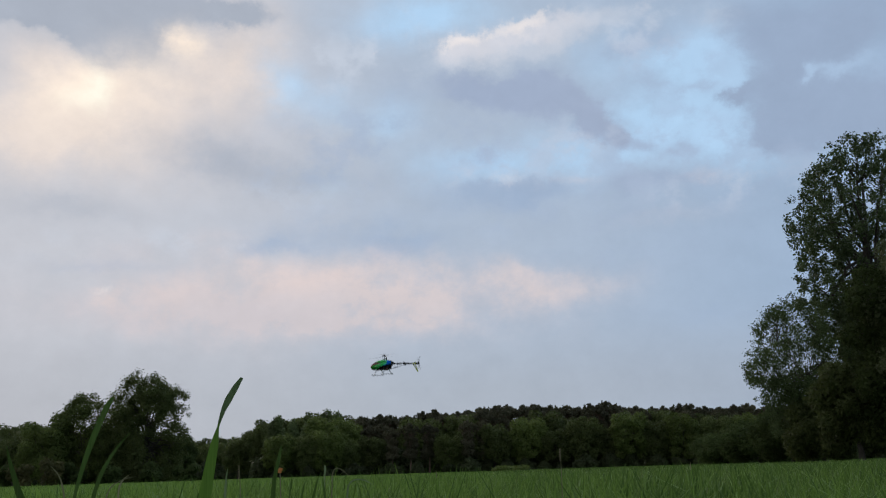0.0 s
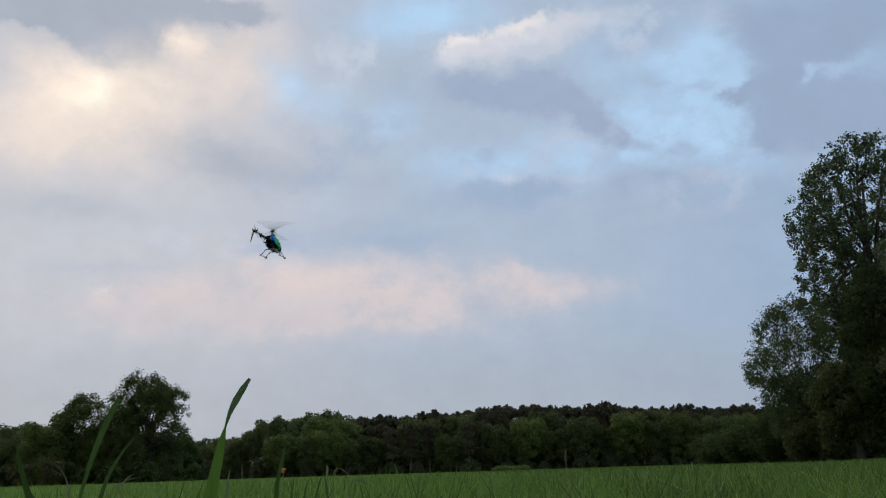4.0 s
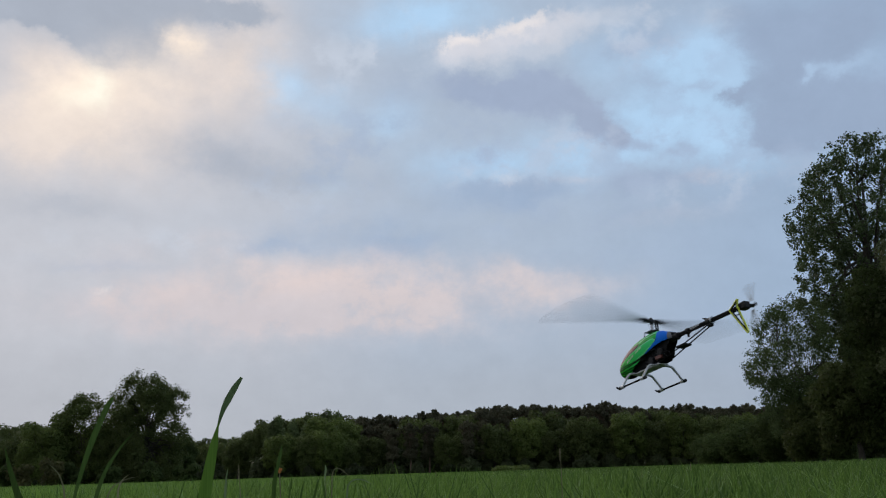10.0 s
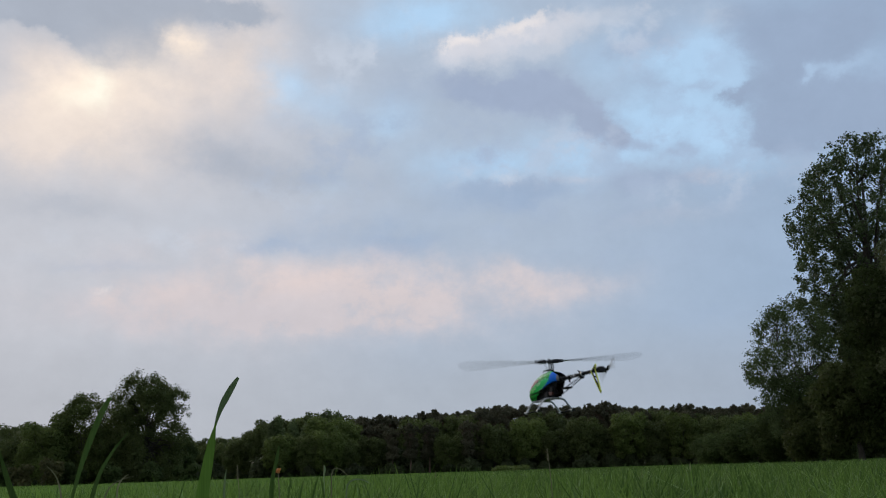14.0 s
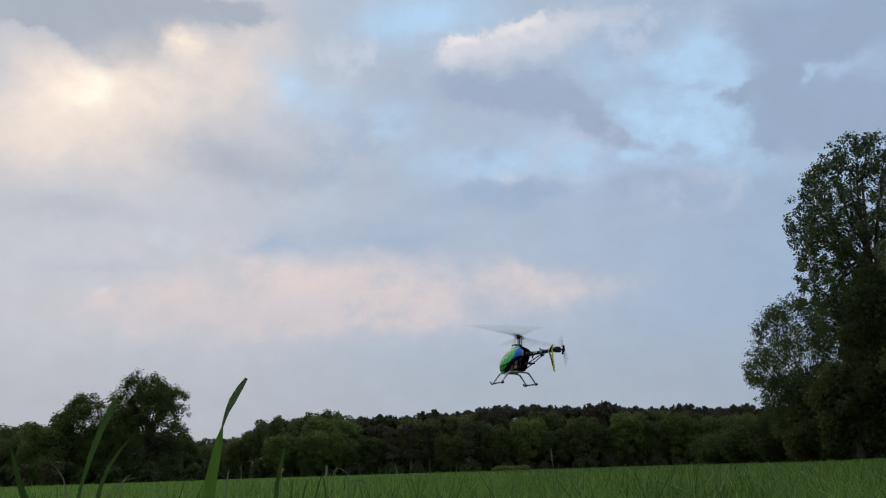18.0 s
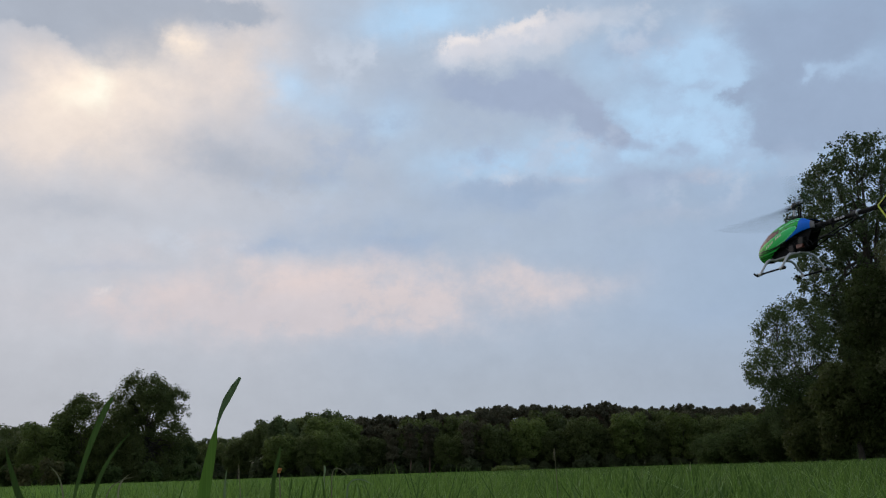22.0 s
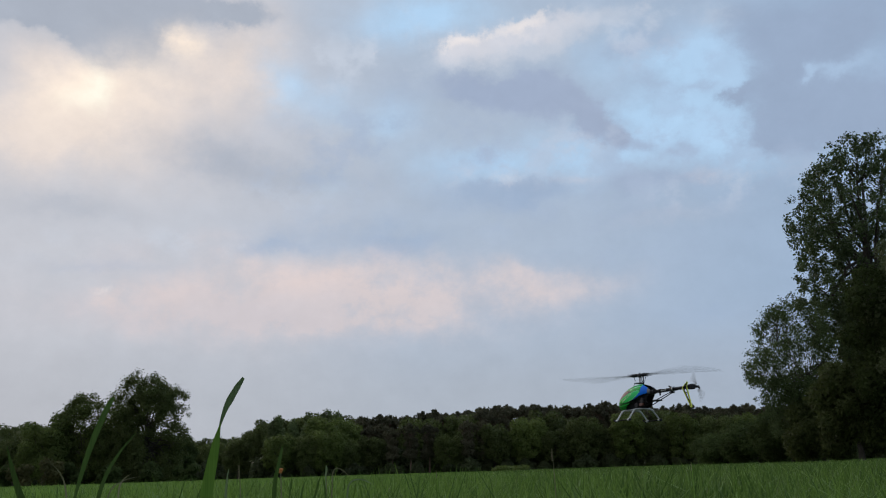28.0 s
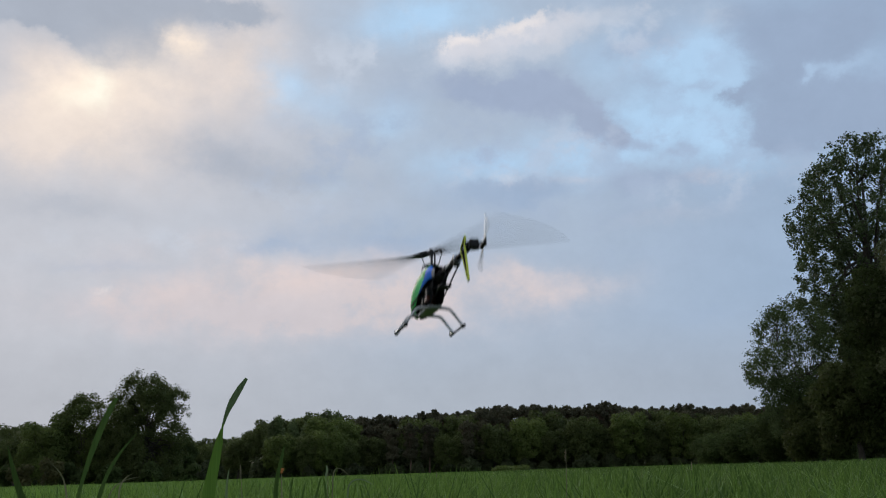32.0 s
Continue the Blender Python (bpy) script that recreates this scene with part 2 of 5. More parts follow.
# ---- mesh tools ----
class Shape:
    """Gathers vertices and faces, each face with the number of its material."""

    def __init__(self):
        self.v, self.f, self.m = [], [], []

    def add(self, verts, faces, mat=0):
        n = len(self.v)
        self.v += [tuple(p) for p in verts]
        self.f += [tuple(i + n for i in face) for face in faces]
        self.m += [mat] * len(faces)

    def tube(self, points, radii, sides=8, mat=0, caps=True, flat=1.0):
        points = [Vector(p) for p in points]
        if not hasattr(radii, "__len__"):
            radii = [radii] * len(points)
        ring, verts, faces, side = [], [], [], None
        for i, p in enumerate(points):
            way = (points[min(i + 1, len(points) - 1)] - points[max(i - 1, 0)]).normalized()
            if side is None:
                side = way.cross(Vector((0, 0, 1)))
                if side.length < 0.05:
                    side = way.cross(Vector((0, 1, 0)))
            side = (side - way * side.dot(way)).normalized()
            over = way.cross(side)
            for k in range(sides):
                a = 2 * math.pi * k / sides
                verts.append(p + (side * math.cos(a) + over * math.sin(a) * flat) * radii[i])
        for i in range(len(points) - 1):
            for k in range(sides):
                a, b = i * sides + k, i * sides + (k + 1) % sides
                faces.append((a, b, b + sides, a + sides))
        if caps:
            faces.append(tuple(reversed(range(sides))))
            faces.append(tuple(range((len(points) - 1) * sides, len(points) * sides)))
        self.add(verts, faces, mat)

    def box(self, centre, size, mat=0, turn=None, bevel=0.0):
        """A box with cut edges all round."""
        c, h = Vector(centre), [s / 2 for s in size]
        b = min(bevel or min(size) * 0.18, min(h) * 0.8)
        verts, key = [], {}
        for sx in (-1, 1):
            for sy in (-1, 1):
                for sz in (-1, 1):
                    for ax in range(3):
                        p = Vector((sx * (h[0] - b), sy * (h[1] - b), sz * (h[2] - b)))
                        p[ax] = (sx, sy, sz)[ax] * h[ax]
                        key[(sx, sy, sz, ax)] = len(verts)
                        verts.append(c + (turn @ p if turn else p))
        faces = []
        for ax in range(3):
            o1, o2 = (ax + 1) % 3, (ax + 2) % 3
            for s in (-1, 1):
                quad = []
                for a, bb in ((-1, -1), (1, -1), (1, 1), (-1, 1)):
                    sg = [0, 0, 0]
                    sg[ax], sg[o1], sg[o2] = s, a, bb
                    quad.append(key[(*sg, ax)])
                faces.append(tuple(quad if s > 0 else reversed(quad)))
            for a in (-1, 1):
                for bb in (-1, 1):
                    ends = []
                    for s in (-1, 1):
                        sg = [0, 0, 0]
                        sg[ax], sg[o1], sg[o2] = s, a, bb
                        ends.append((key[(*sg, o1)], key[(*sg, o2)]))
                    q = (ends[0][0], ends[1][0], ends[1][1], ends[0][1])
                    faces.append(q if a * bb > 0 else tuple(reversed(q)))
        for sx in (-1, 1):
            for sy in (-1, 1):
                for sz in (-1, 1):
                    t = tuple(key[(sx, sy, sz, ax)] for ax in range(3))
                    faces.append(t if sx * sy * sz > 0 else tuple(reversed(t)))
        self.add(verts, faces, mat)

    def plate(self, outline, lo, hi, axis=1, mat=0):
        """A flat plate cut to an outline of (a, b) pairs, between lo and hi along the axis."""
        n = len(outline)

        def at(a, b, c):
            return {0: (c, a, b), 1: (a, c, b), 2: (a, b, c)}[axis]
        verts = [at(a, b, lo) for a, b in outline] + [at(a, b, hi) for a, b in outline]
        faces = [tuple(range(n)), tuple(reversed(range(n, 2 * n)))]
        faces += [(i, i + n, (i + 1) % n + n, (i + 1) % n) for i in range(n)]
        self.add(verts, faces, mat)

    def mesh(self, name, mats, smooth=True):
        me = bpy.data.meshes.new(name)
        me.from_pydata(self.v, [], self.f)
        for m in mats:
            me.materials.append(m)
        me.polygons.foreach_set("material_index", self.m)
        if smooth:
            me.polygons.foreach_set("use_smooth", [True] * len(self.f))
        bm = bmesh.new()
        bm.from_mesh(me)
        bmesh.ops.recalc_face_normals(bm, faces=bm.faces)
        bm.to_mesh(me)
        bm.free()
        if smooth:
            me.set_sharp_from_angle(angle=radians(40))
        return me


def part(name, shape, mats, parent=None, label="", smooth=True):
    """Links a shape as one mesh object under a thing or a part."""
    ob = new(name, shape.mesh(name, mats if isinstance(mats, (list, tuple)) else [mats], smooth))
    if parent:
        ob.parent = parent
    return tagged(ob, label)


def quads(name, verts, mat):
    """A mesh of loose four-cornered pieces from an (n, 4, 3) array."""
    n = len(verts)
    me = bpy.data.meshes.new(name)
    me.vertices.add(n * 4)
    me.vertices.foreach_set("co", np.asarray(verts, dtype=np.float32).ravel())
    me.loops.add(n * 4)
    me.loops.foreach_set("vertex_index", np.arange(n * 4, dtype=np.int32))
    me.polygons.add(n)
    me.polygons.foreach_set("loop_start", np.arange(0, n * 4, 4, dtype=np.int32))
    me.materials.append(mat)
    me.update()
    me.validate()
    return me


# ---- materials ----
def links(mat):
    mat.use_nodes = True
    t = mat.node_tree
    return t, t.nodes, t.links


def surface(name, colour, rough=0.5, metal=0.0, vary=0.15, scale=40.0, bump=0.0, coat=0.0, coords="Object", spec=0.5):
    """Paint, metal or plastic with a slight change of tone and gloss at two scales."""
    mat = bpy.data.materials.new(name)
    t, n, l = links(mat)
    b = n["Principled BSDF"]
    tc = n.new("ShaderNodeTexCoord")
    big, fine = n.new("ShaderNodeTexNoise"), n.new("ShaderNodeTexNoise")
    big.inputs["Scale"].default_value, fine.inputs["Scale"].default_value = scale, scale * 9
    big.inputs["Detail"].default_value = 5
    for q in (big, fine):
        l.new(tc.outputs[coords], q.inputs["Vector"])
    mix = n.new("ShaderNodeMix")
    mix.data_type = "RGBA"
    mix.inputs["A"].default_value = (*[c * (1 - vary) for c in colour], 1)
    mix.inputs["B"].default_value = (*[min(1, c * (1 + vary)) for c in colour], 1)
    l.new(big.outputs["Fac"], mix.inputs["Factor"])
    l.new(mix.outputs["Result"], b.inputs["Base Color"])
    r = n.new("ShaderNodeMapRange")
    r.inputs["To Min"].default_value, r.inputs["To Max"].default_value = rough * 0.8, min(1, rough * 1.25)
    l.new(fine.outputs["Fac"], r.inputs["Value"])
    l.new(r.outputs["Result"], b.inputs["Roughness"])
    b.inputs["Metallic"].default_value, b.inputs["Coat Weight"].default_value = metal, coat
    b.inputs["Specular IOR Level"].default_value = spec
    if bump:
        bp = n.new("ShaderNodeBump")
        bp.inputs["Strength"].default_value, bp.inputs["Distance"].default_value = bump, 0.002
        l.new(fine.outputs["Fac"], bp.inputs["Height"])
        l.new(bp.outputs["Normal"], b.inputs["Normal"])
    return mat


def foliage(name, dark, light, through=0.4, scale=0.4, rough=0.6, spec=0.14):
    """Leaves: tone differs from piece to piece and over the crown, some light comes through."""
    mat = bpy.data.materials.new(name)
    t, n, l = links(mat)
    b, out = n["Principled BSDF"], n["Material Output"]
    geo, tc = n.new("ShaderNodeNewGeometry"), n.new("ShaderNodeTexCoord")
    ns, add = n.new("ShaderNodeTexNoise"), n.new("ShaderNodeMath")
    ns.inputs["Scale"].default_value = scale
    l.new(tc.outputs["Object"], ns.inputs["Vector"])
    add.operation, add.use_clamp = "MULTIPLY_ADD", True
    add.inputs[1].default_value = 0.55
    l.new(geo.outputs["Random Per Island"], add.inputs[0])
    sub = n.new("ShaderNodeMapRange")
    sub.inputs["From Min"].default_value, sub.inputs["From Max"].default_value = 0.3, 0.7
    sub.inputs["To Max"].default_value = 0.5
    l.new(ns.outputs["Fac"], sub.inputs["Value"])
    l.new(sub.outputs["Result"], add.inputs[2])
    mix = n.new("ShaderNodeMix")
    mix.data_type = "RGBA"
    mix.inputs["A"].default_value, mix.inputs["B"].default_value = (*dark, 1), (*light, 1)
    l.new(add.outputs["Value"], mix.inputs["Factor"])
    info = n.new("ShaderNodeObjectInfo")
    hsv = n.new("ShaderNodeHueSaturation")
    vr = n.new("ShaderNodeMapRange")
    vr.inputs["To Min"].default_value, vr.inputs["To Max"].default_value = 0.75, 1.25
    l.new(info.outputs["Random"], vr.inputs["Value"])
    l.new(vr.outputs["Result"], hsv.inputs["Value"])
    l.new(mix.outputs["Result"], hsv.inputs["Color"])
    l.new(hsv.outputs["Color"], b.inputs["Base Color"])
    b.inputs["Roughness"].default_value = rough
    b.inputs["Specular IOR Level"].default_value = spec
    tr, ms = n.new("ShaderNodeBsdfTranslucent"), n.new("ShaderNodeMixShader")
    l.new(hsv.outputs["Color"], tr.inputs["Color"])
    ms.inputs[0].default_value = through
    l.new(b.outputs["BSDF"], ms.inputs[1])
    l.new(tr.outputs["BSDF"], ms.inputs[2])
    l.new(ms.outputs["Shader"], out.inputs["Surface"])
    return mat


OAK_LEAF = foliage("oak_leaf", (0.068, 0.086, 0.028), (0.130, 0.160, 0.050))
LIME_LEAF = foliage("lime_leaf", (0.066, 0.090, 0.024), (0.150, 0.190, 0.050))
PALE_LEAF = foliage("aspen_leaf", (0.086, 0.118, 0.046), (0.180, 0.225, 0.090))
PINE_LEAF = foliage("pine_needle", (0.066, 0.064, 0.038), (0.128, 0.122, 0.068), 0.3)
POPLAR_LEAF = foliage("poplar_leaf", (0.046, 0.066, 0.026), (0.100, 0.138, 0.055), 0.35, 0.25, 0.45, 0.25)
WILLOW_LEAF = foliage("willow_leaf", (0.052, 0.076, 0.030), (0.118, 0.154, 0.064), 0.3, 0.3, 0.7, 0.06)
# leaf with shade put into its colour, for the dark field trees and shrubs
SHADE_LEAF = foliage("shaded_leaf", (0.040, 0.057, 0.019), (0.078, 0.106, 0.034), 0.4, 0.4, 0.7, 0.06)
UNDER_LEAF = foliage("undergrowth_leaf", (0.044, 0.055, 0.024), (0.086, 0.104, 0.044))
DRY_LEAF = foliage("dry_shrub_leaf", (0.06, 0.065, 0.025), (0.14, 0.13, 0.05))
BARK = surface("bark", (0.050, 0.042, 0.033), 0.9, vary=0.4, scale=3.0, bump=0.8)
PINE_BARK = surface("pine_bark", (0.13, 0.085, 0.058), 0.9, vary=0.4, scale=3.0, bump=0.8)
PALE_BARK = surface("pale_bark", (0.24, 0.22, 0.19), 0.85, vary=0.35, scale=3.0, bump=0.6)

GRASS = foliage("grass", (0.024, 0.054, 0.011), (0.150, 0.250, 0.050), 0.55, 2.2, 0.5)
# slightly glossy; the lighter base colour paints in the glints on bent blades
SHEEN_GRASS = foliage("glossy_grass", (0.085, 0.165, 0.032), (0.215, 0.320, 0.080), 0.4, 3.0, 0.4, 0.35)
DARK_GRASS = foliage("dark_grass", (0.028, 0.062, 0.014), (0.070, 0.130, 0.028), 0.3, 0.9, 0.5)
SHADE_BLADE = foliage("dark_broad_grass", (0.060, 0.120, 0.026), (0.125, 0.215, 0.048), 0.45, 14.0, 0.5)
BLADE = foliage("broad_grass", (0.105, 0.205, 0.034), (0.205, 0.350, 0.066), 0.5, 14.0, 0.45)
for veined in (BLADE, SHADE_BLADE):
    t = veined.node_tree
    grain = t.nodes.new("ShaderNodeMapping")
    grain.inputs["Scale"].default_value = (60, 60, 1.5)
    q = [n for n in t.nodes if n.bl_idname == "ShaderNodeTexNoise"][0]
    t.links.new([n for n in t.nodes if n.bl_idname == "ShaderNodeTexCoord"][0].outputs["Object"], grain.inputs[0])
    t.links.new(grain.outputs[0], q.inputs["Vector"])
# the sward is paler towards the left-hand end of the meadow, darker towards the right
t = GRASS.node_tree
spot, across, tone = t.nodes.new("ShaderNodeSeparateXYZ"), t.nodes.new("ShaderNodeMapRange"), t.nodes.new("ShaderNodeMath")
t.links.new([n for n in t.nodes if n.bl_idname == "ShaderNodeTexCoord"][0].outputs["Object"], spot.inputs[0])
across.inputs["From Min"].default_value, across.inputs["From Max"].default_value = -3.0, 3.0
across.inputs["To Min"].default_value, across.inputs["To Max"].default_value = 1.55, 0.86
t.links.new(spot.outputs[0], across.inputs["Value"])
shade = [n for n in t.nodes if n.bl_idname == "ShaderNodeHueSaturation"][0]
tone.operation = "MULTIPLY"
t.links.new(shade.inputs["Value"].links[0].from_socket, tone.inputs[0])
t.links.new(across.outputs[0], tone.inputs[1])
t.links.new(tone.outputs[0], shade.inputs["Value"])
DRY = foliage("dry_stalk", (0.16, 0.155, 0.085), (0.27, 0.265, 0.15), 0.25, 20.0)
SEED = foliage("seed_head", (0.17, 0.14, 0.085), (0.30, 0.26, 0.16), 0.2, 40.0)


def ground_material():
    mat = bpy.data.materials.new("field")
    t, n, l = links(mat)
    b = n["Principled BSDF"]
    tc = n.new("ShaderNodeTexCoord")
    cols = []
    for scale, detail in ((0.06, 4), (1.2, 6), (14.0, 8)):
        q = n.new("ShaderNodeTexNoise")
        q.inputs["Scale"].default_value, q.inputs["Detail"].default_value = scale, detail
        l.new(tc.outputs["Object"], q.inputs["Vector"])
        cols.append(q)
    ramp = n.new("ShaderNodeValToRGB")
    e = ramp.color_ramp.elements
    e[0].position, e[0].color = 0.36, (0.036, 0.068, 0.013, 1)
    e[1].position, e[1].color = 0.66, (0.078, 0.136, 0.027, 1)
    m = n.new("ShaderNodeMath")
    m.operation = "MULTIPLY_ADD"
    m.inputs[1].default_value = 0.5
    h = n.new("ShaderNodeMath")
    h.operation = "MULTIPLY"
    h.inputs[1].default_value = 0.5
    l.new(cols[1].outputs["Fac"], h.inputs[0])
    l.new(cols[0].outputs["Fac"], m.inputs[0])
    l.new(h.outputs["Value"], m.inputs[2])
    l.new(m.outputs["Value"], ramp.inputs["Fac"])
    l.new(ramp.outputs["Color"], b.inputs["Base Color"])
    b.inputs["Roughness"].default_value = 0.85
    b.inputs["Specular IOR Level"].default_value = 0.2
    bp = n.new("ShaderNodeBump")
    bp.inputs["Strength"].default_value, bp.inputs["Distance"].default_value = 0.9, 0.06
    l.new(cols[2].outputs["Fac"], bp.inputs["Height"])
    l.new(bp.outputs["Normal"], b.inputs["Normal"])
    return mat


FIELD = ground_material()


# ---- ground: one sheet out to the horizon ----
def make_ground():
    s, edge = Shape(), [-2500, -400, -120, -40, -12, -4, 0, 4, 12, 40, 120, 400, 2500]
    k = len(edge)
    verts = [(x, y, 0.0 if max(abs(x), abs(y)) < 50 else 0.03 * noise.noise((x * 0.01, y * 0.01, 0))) for y in edge for x in edge]
    faces = [(r * k + c, r * k + c + 1, r * k + k + c + 1, r * k + k + c) for r in range(k - 1) for c in range(k - 1)]
    s.add(verts, faces)
    ob = part("ground", s, FIELD)
    return tagged(ob, "level green meadow reaching to the woods", "ground", kind="structure")


make_ground()


# ---- trees ----
def at(az, far):
    """A place on the ground: degrees to the right of straight ahead, and metres away."""
    return far * math.sin(radians(az)), far * math.cos(radians(az))


def leaves(rng, lobes, n, size, shell=0.55, droop=0.0, long=1.5):
    """n pointed leaf sprays spread over the lobes (x, y, z, rx, ry, rz), most of them near the skin."""
    lobes = np.array(lobes, float)
    weight = (lobes[:, 3] * lobes[:, 4] * lobes[:, 5]) ** 0.75
    pick = rng.choice(len(lobes), n, p=weight / weight.sum())
    way = rng.normal(size=(n, 3))
    way /= np.linalg.norm(way, axis=1)[:, None]
    depth = shell + (1 - shell) * rng.random(n) ** 0.7
    depth *= 1 + 0.09 * rng.normal(size=n)
    mid = lobes[pick, :3] + way * lobes[pick, 3:] * depth[:, None]
    up = way * 0.6 + rng.normal(size=(n, 3)) * 0.55 + np.array([0, 0, 0.45])
    up /= np.linalg.norm(up, axis=1)[:, None]
    a = np.cross(up, rng.normal(size=(n, 3)))
    a[:, 2] -= droop
    a /= np.linalg.norm(a, axis=1)[:, None]
    b = np.cross(up, a)
    b /= np.maximum(np.linalg.norm(b, axis=1), 1e-6)[:, None]
    s = size * (0.55 + 0.9 * rng.random(n))[:, None]
    return np.stack([mid - a * s * long * 0.5, mid + b * s * 0.45 - up * s * 0.1, mid + a * s * long * 0.5, mid - b * s * 0.45 - up * s * 0.1], 1)


def limbs(shape, rng, base, fork, ends, thick, sides=6):
    """A tapered trunk to the fork, and a bent limb out to each end."""
    base, fork = Vector(base), Vector(fork)
    pts = [base.lerp(fork, k / 4) + Vector((rng.normal() * thick * 0.4, rng.normal() * thick * 0.4, 0)) * (0 < k < 4) for k in range(5)]
    shape.tube(pts, [thick * 1.35, thick * 1.0, thick * 0.9, thick * 0.8, thick * 0.66], sides + 2)
    for end in ends:
        end = Vector(end)
        start = base.lerp(fork, rng.uniform(0.45, 1.0))
        mid = start.lerp(end, 0.5) + Vector((rng.normal() * 0.25, rng.normal() * 0.25, 0.15 * (end - start).length))
        shape.tube([start, start.lerp(mid, 0.5), mid, mid.lerp(end, 0.6), end], [thick * 0.38, thick * 0.3, thick * 0.2, thick * 0.12, thick * 0.04], sides)


def tree(name, seed, lobes, fork, n, size, leaf, bark, thick, label, category="tree", shell=0.55, droop=0.0, long=1.5, twigs=2):
    rng = np.random.default_rng(seed)
    top = new(name)
    top.empty_display_size = 0.5
    s = Shape()
    limbs(s, rng, (0, 0, -0.05), fork, [lobe[:3] for lobe in lobes], thick)
    for x, y, z, rx, ry, rz in lobes:
        for _ in range(twigs):
            w = rng.normal(size=3)
            w /= np.linalg.norm(w)
            end = Vector((x + w[0] * rx * 0.85, y + w[1] * ry * 0.85, z + w[2] * rz * 0.85))
            mid = Vector((x, y, z)).lerp(end, 0.5) + Vector((0, 0, 0.1 * rz))
            s.tube([(x, y, z), mid, end], [thick * 0.13, thick * 0.09, thick * 0.04], 4)
    part("trunk", s, bark, top)
    crown = new("crown", quads("crown", leaves(rng, lobes, n, size, shell, droop, long), leaf))
    crown.parent = top
    return tagged(top, label, category)


def round_lobes(seed, high, wide, low, count, fat=0.42):
    """Lobes of a broad crown between the heights low and high."""
    rng = np.random.default_rng(seed)
    mid, out = (high + low) / 2, [(0, 0, (high + low) / 2, wide * 0.30, wide * 0.30, (high - low) * 0.38)]
    for k in range(count):
        a, u = k * 2.39996 + rng.uniform(-0.3, 0.3), (k + 0.5) / count
        z = low + (high - low) * (0.12 + 0.76 * u)
        ring = wide * 0.5 * math.sqrt(max(0.08, 1 - ((z - mid) / ((high - low) * 0.56)) ** 2))
        r = wide * fat * 0.5 * rng.uniform(0.75, 1.15)
        reach = max(0, ring - r * 0.75)
        out.append((reach * math.cos(a), reach * math.sin(a), z, r, r, r * rng.uniform(0.7, 0.95)))
    return out


def crown_tufts(seed, left, right, count, radius, hole=0.0, grain=0.8, hollow=0.35):
    """Tufts of leaves inside a crown whose reach to either side is given over the height, with holes torn by noise."""
    rng, out = np.random.default_rng(seed), []
    lo, hi = left[0][0], left[-1][0]
    zs = np.linspace(lo, hi, 60)
    width = np.interp(zs, *zip(*left)) + np.interp(zs, *zip(*right))
    share = np.cumsum(width ** 1.7)
    while len(out) < count:
        z = float(np.interp(rng.random() * share[-1], share, zs)) + rng.uniform(-0.1, 0.1)
        a = rng.uniform(0, 2 * math.pi)
        c = 0.5 - 0.5 * math.cos(a)
        reach = float(np.interp(z, *zip(*right))) * (1 - c) + float(np.interp(z, *zip(*left))) * c
        r = radius * rng.uniform(0.65, 1.35)
        d = max(0.0, reach * (1 + 0.10 * noise.noise((3 * math.cos(a), 3 * math.sin(a), z * 0.9 + seed))) - r * 0.7) * math.sqrt(hollow ** 2 + (1 - hollow ** 2) * rng.random())
        p = (d * math.cos(a), d * math.sin(a), z)
        if noise.noise((p[0] * grain + seed, p[1] * grain, p[2] * grain * 0.8)) < (hole * (d / max(reach, 0.1)) if z > lo + 0.4 * (hi - lo) else -0.35):
            continue
        out.append((*p, r, r, r * rng.uniform(0.8, 1.2)))
    return out


def tufted_tree(name, seed, tufts, fork, n, size, leaf, bark, thick, label, boughs=34, long=1.3, droop=0.0, shell=0.15):
    """A tree of trunk, boughs that fork to the tufts, and leaves in tufts."""
    rng = np.random.default_rng(seed)
    top, s = new(name), Shape()
    top.empty_display_size = 0.5
    ends = [tufts[k] for k in rng.choice(len(tufts), boughs, replace=False)]
    limbs(s, rng, (0, 0, -0.05), fork, [e[:3] for e in ends], thick)
    tips = np.array([e[:3] for e in ends])
    for k in rng.choice(len(tufts), min(len(tufts), boughs * 6), replace=False):
        p = Vector(tufts[k][:3])
        q = Vector(tips[np.argmin(np.linalg.norm(tips - np.array(p), axis=1))])
        q = q.lerp(Vector((0, 0, min(q.z, fork[2]) - 0.3)), 0.35)
        s.tube([q, q.lerp(p, 0.5) + Vector((0, 0, 0.08 * (p - q).length)), p], [thick * 0.12, thick * 0.08, thick * 0.03], 4)
    part("trunk", s, bark, top)
    crown = new("crown", quads("crown", leaves(rng, tufts, n, size, shell, droop, long), leaf))
    crown.parent = top
    return tagged(top, label, "tree")


HEIGHTS = {}


def top_of(ob):
    """How high a tree's leaves reach."""
    if ob.name in HEIGHTS:
        return HEIGHTS[ob.name]
    crown = [c for c in ob.children if c.name.startswith("crown")][0]
    co = np.empty(len(crown.data.vertices) * 3, dtype=np.float32)
    crown.data.vertices.foreach_get("co", co)
    HEIGHTS[ob.name] = float(np.percentile(co[2::3], 99.6))
    return HEIGHTS[ob.name]


def move(ob, x, y, turn=0.0, high=0.0):
    """Puts a tree in its place, grown to the given height."""
    k = high / top_of(ob) if high else 1.0
    ob.matrix_basis = Matrix.LocRotScale((x, y, 0), Euler((0, 0, radians(turn))), (1, 1, k))
    return ob


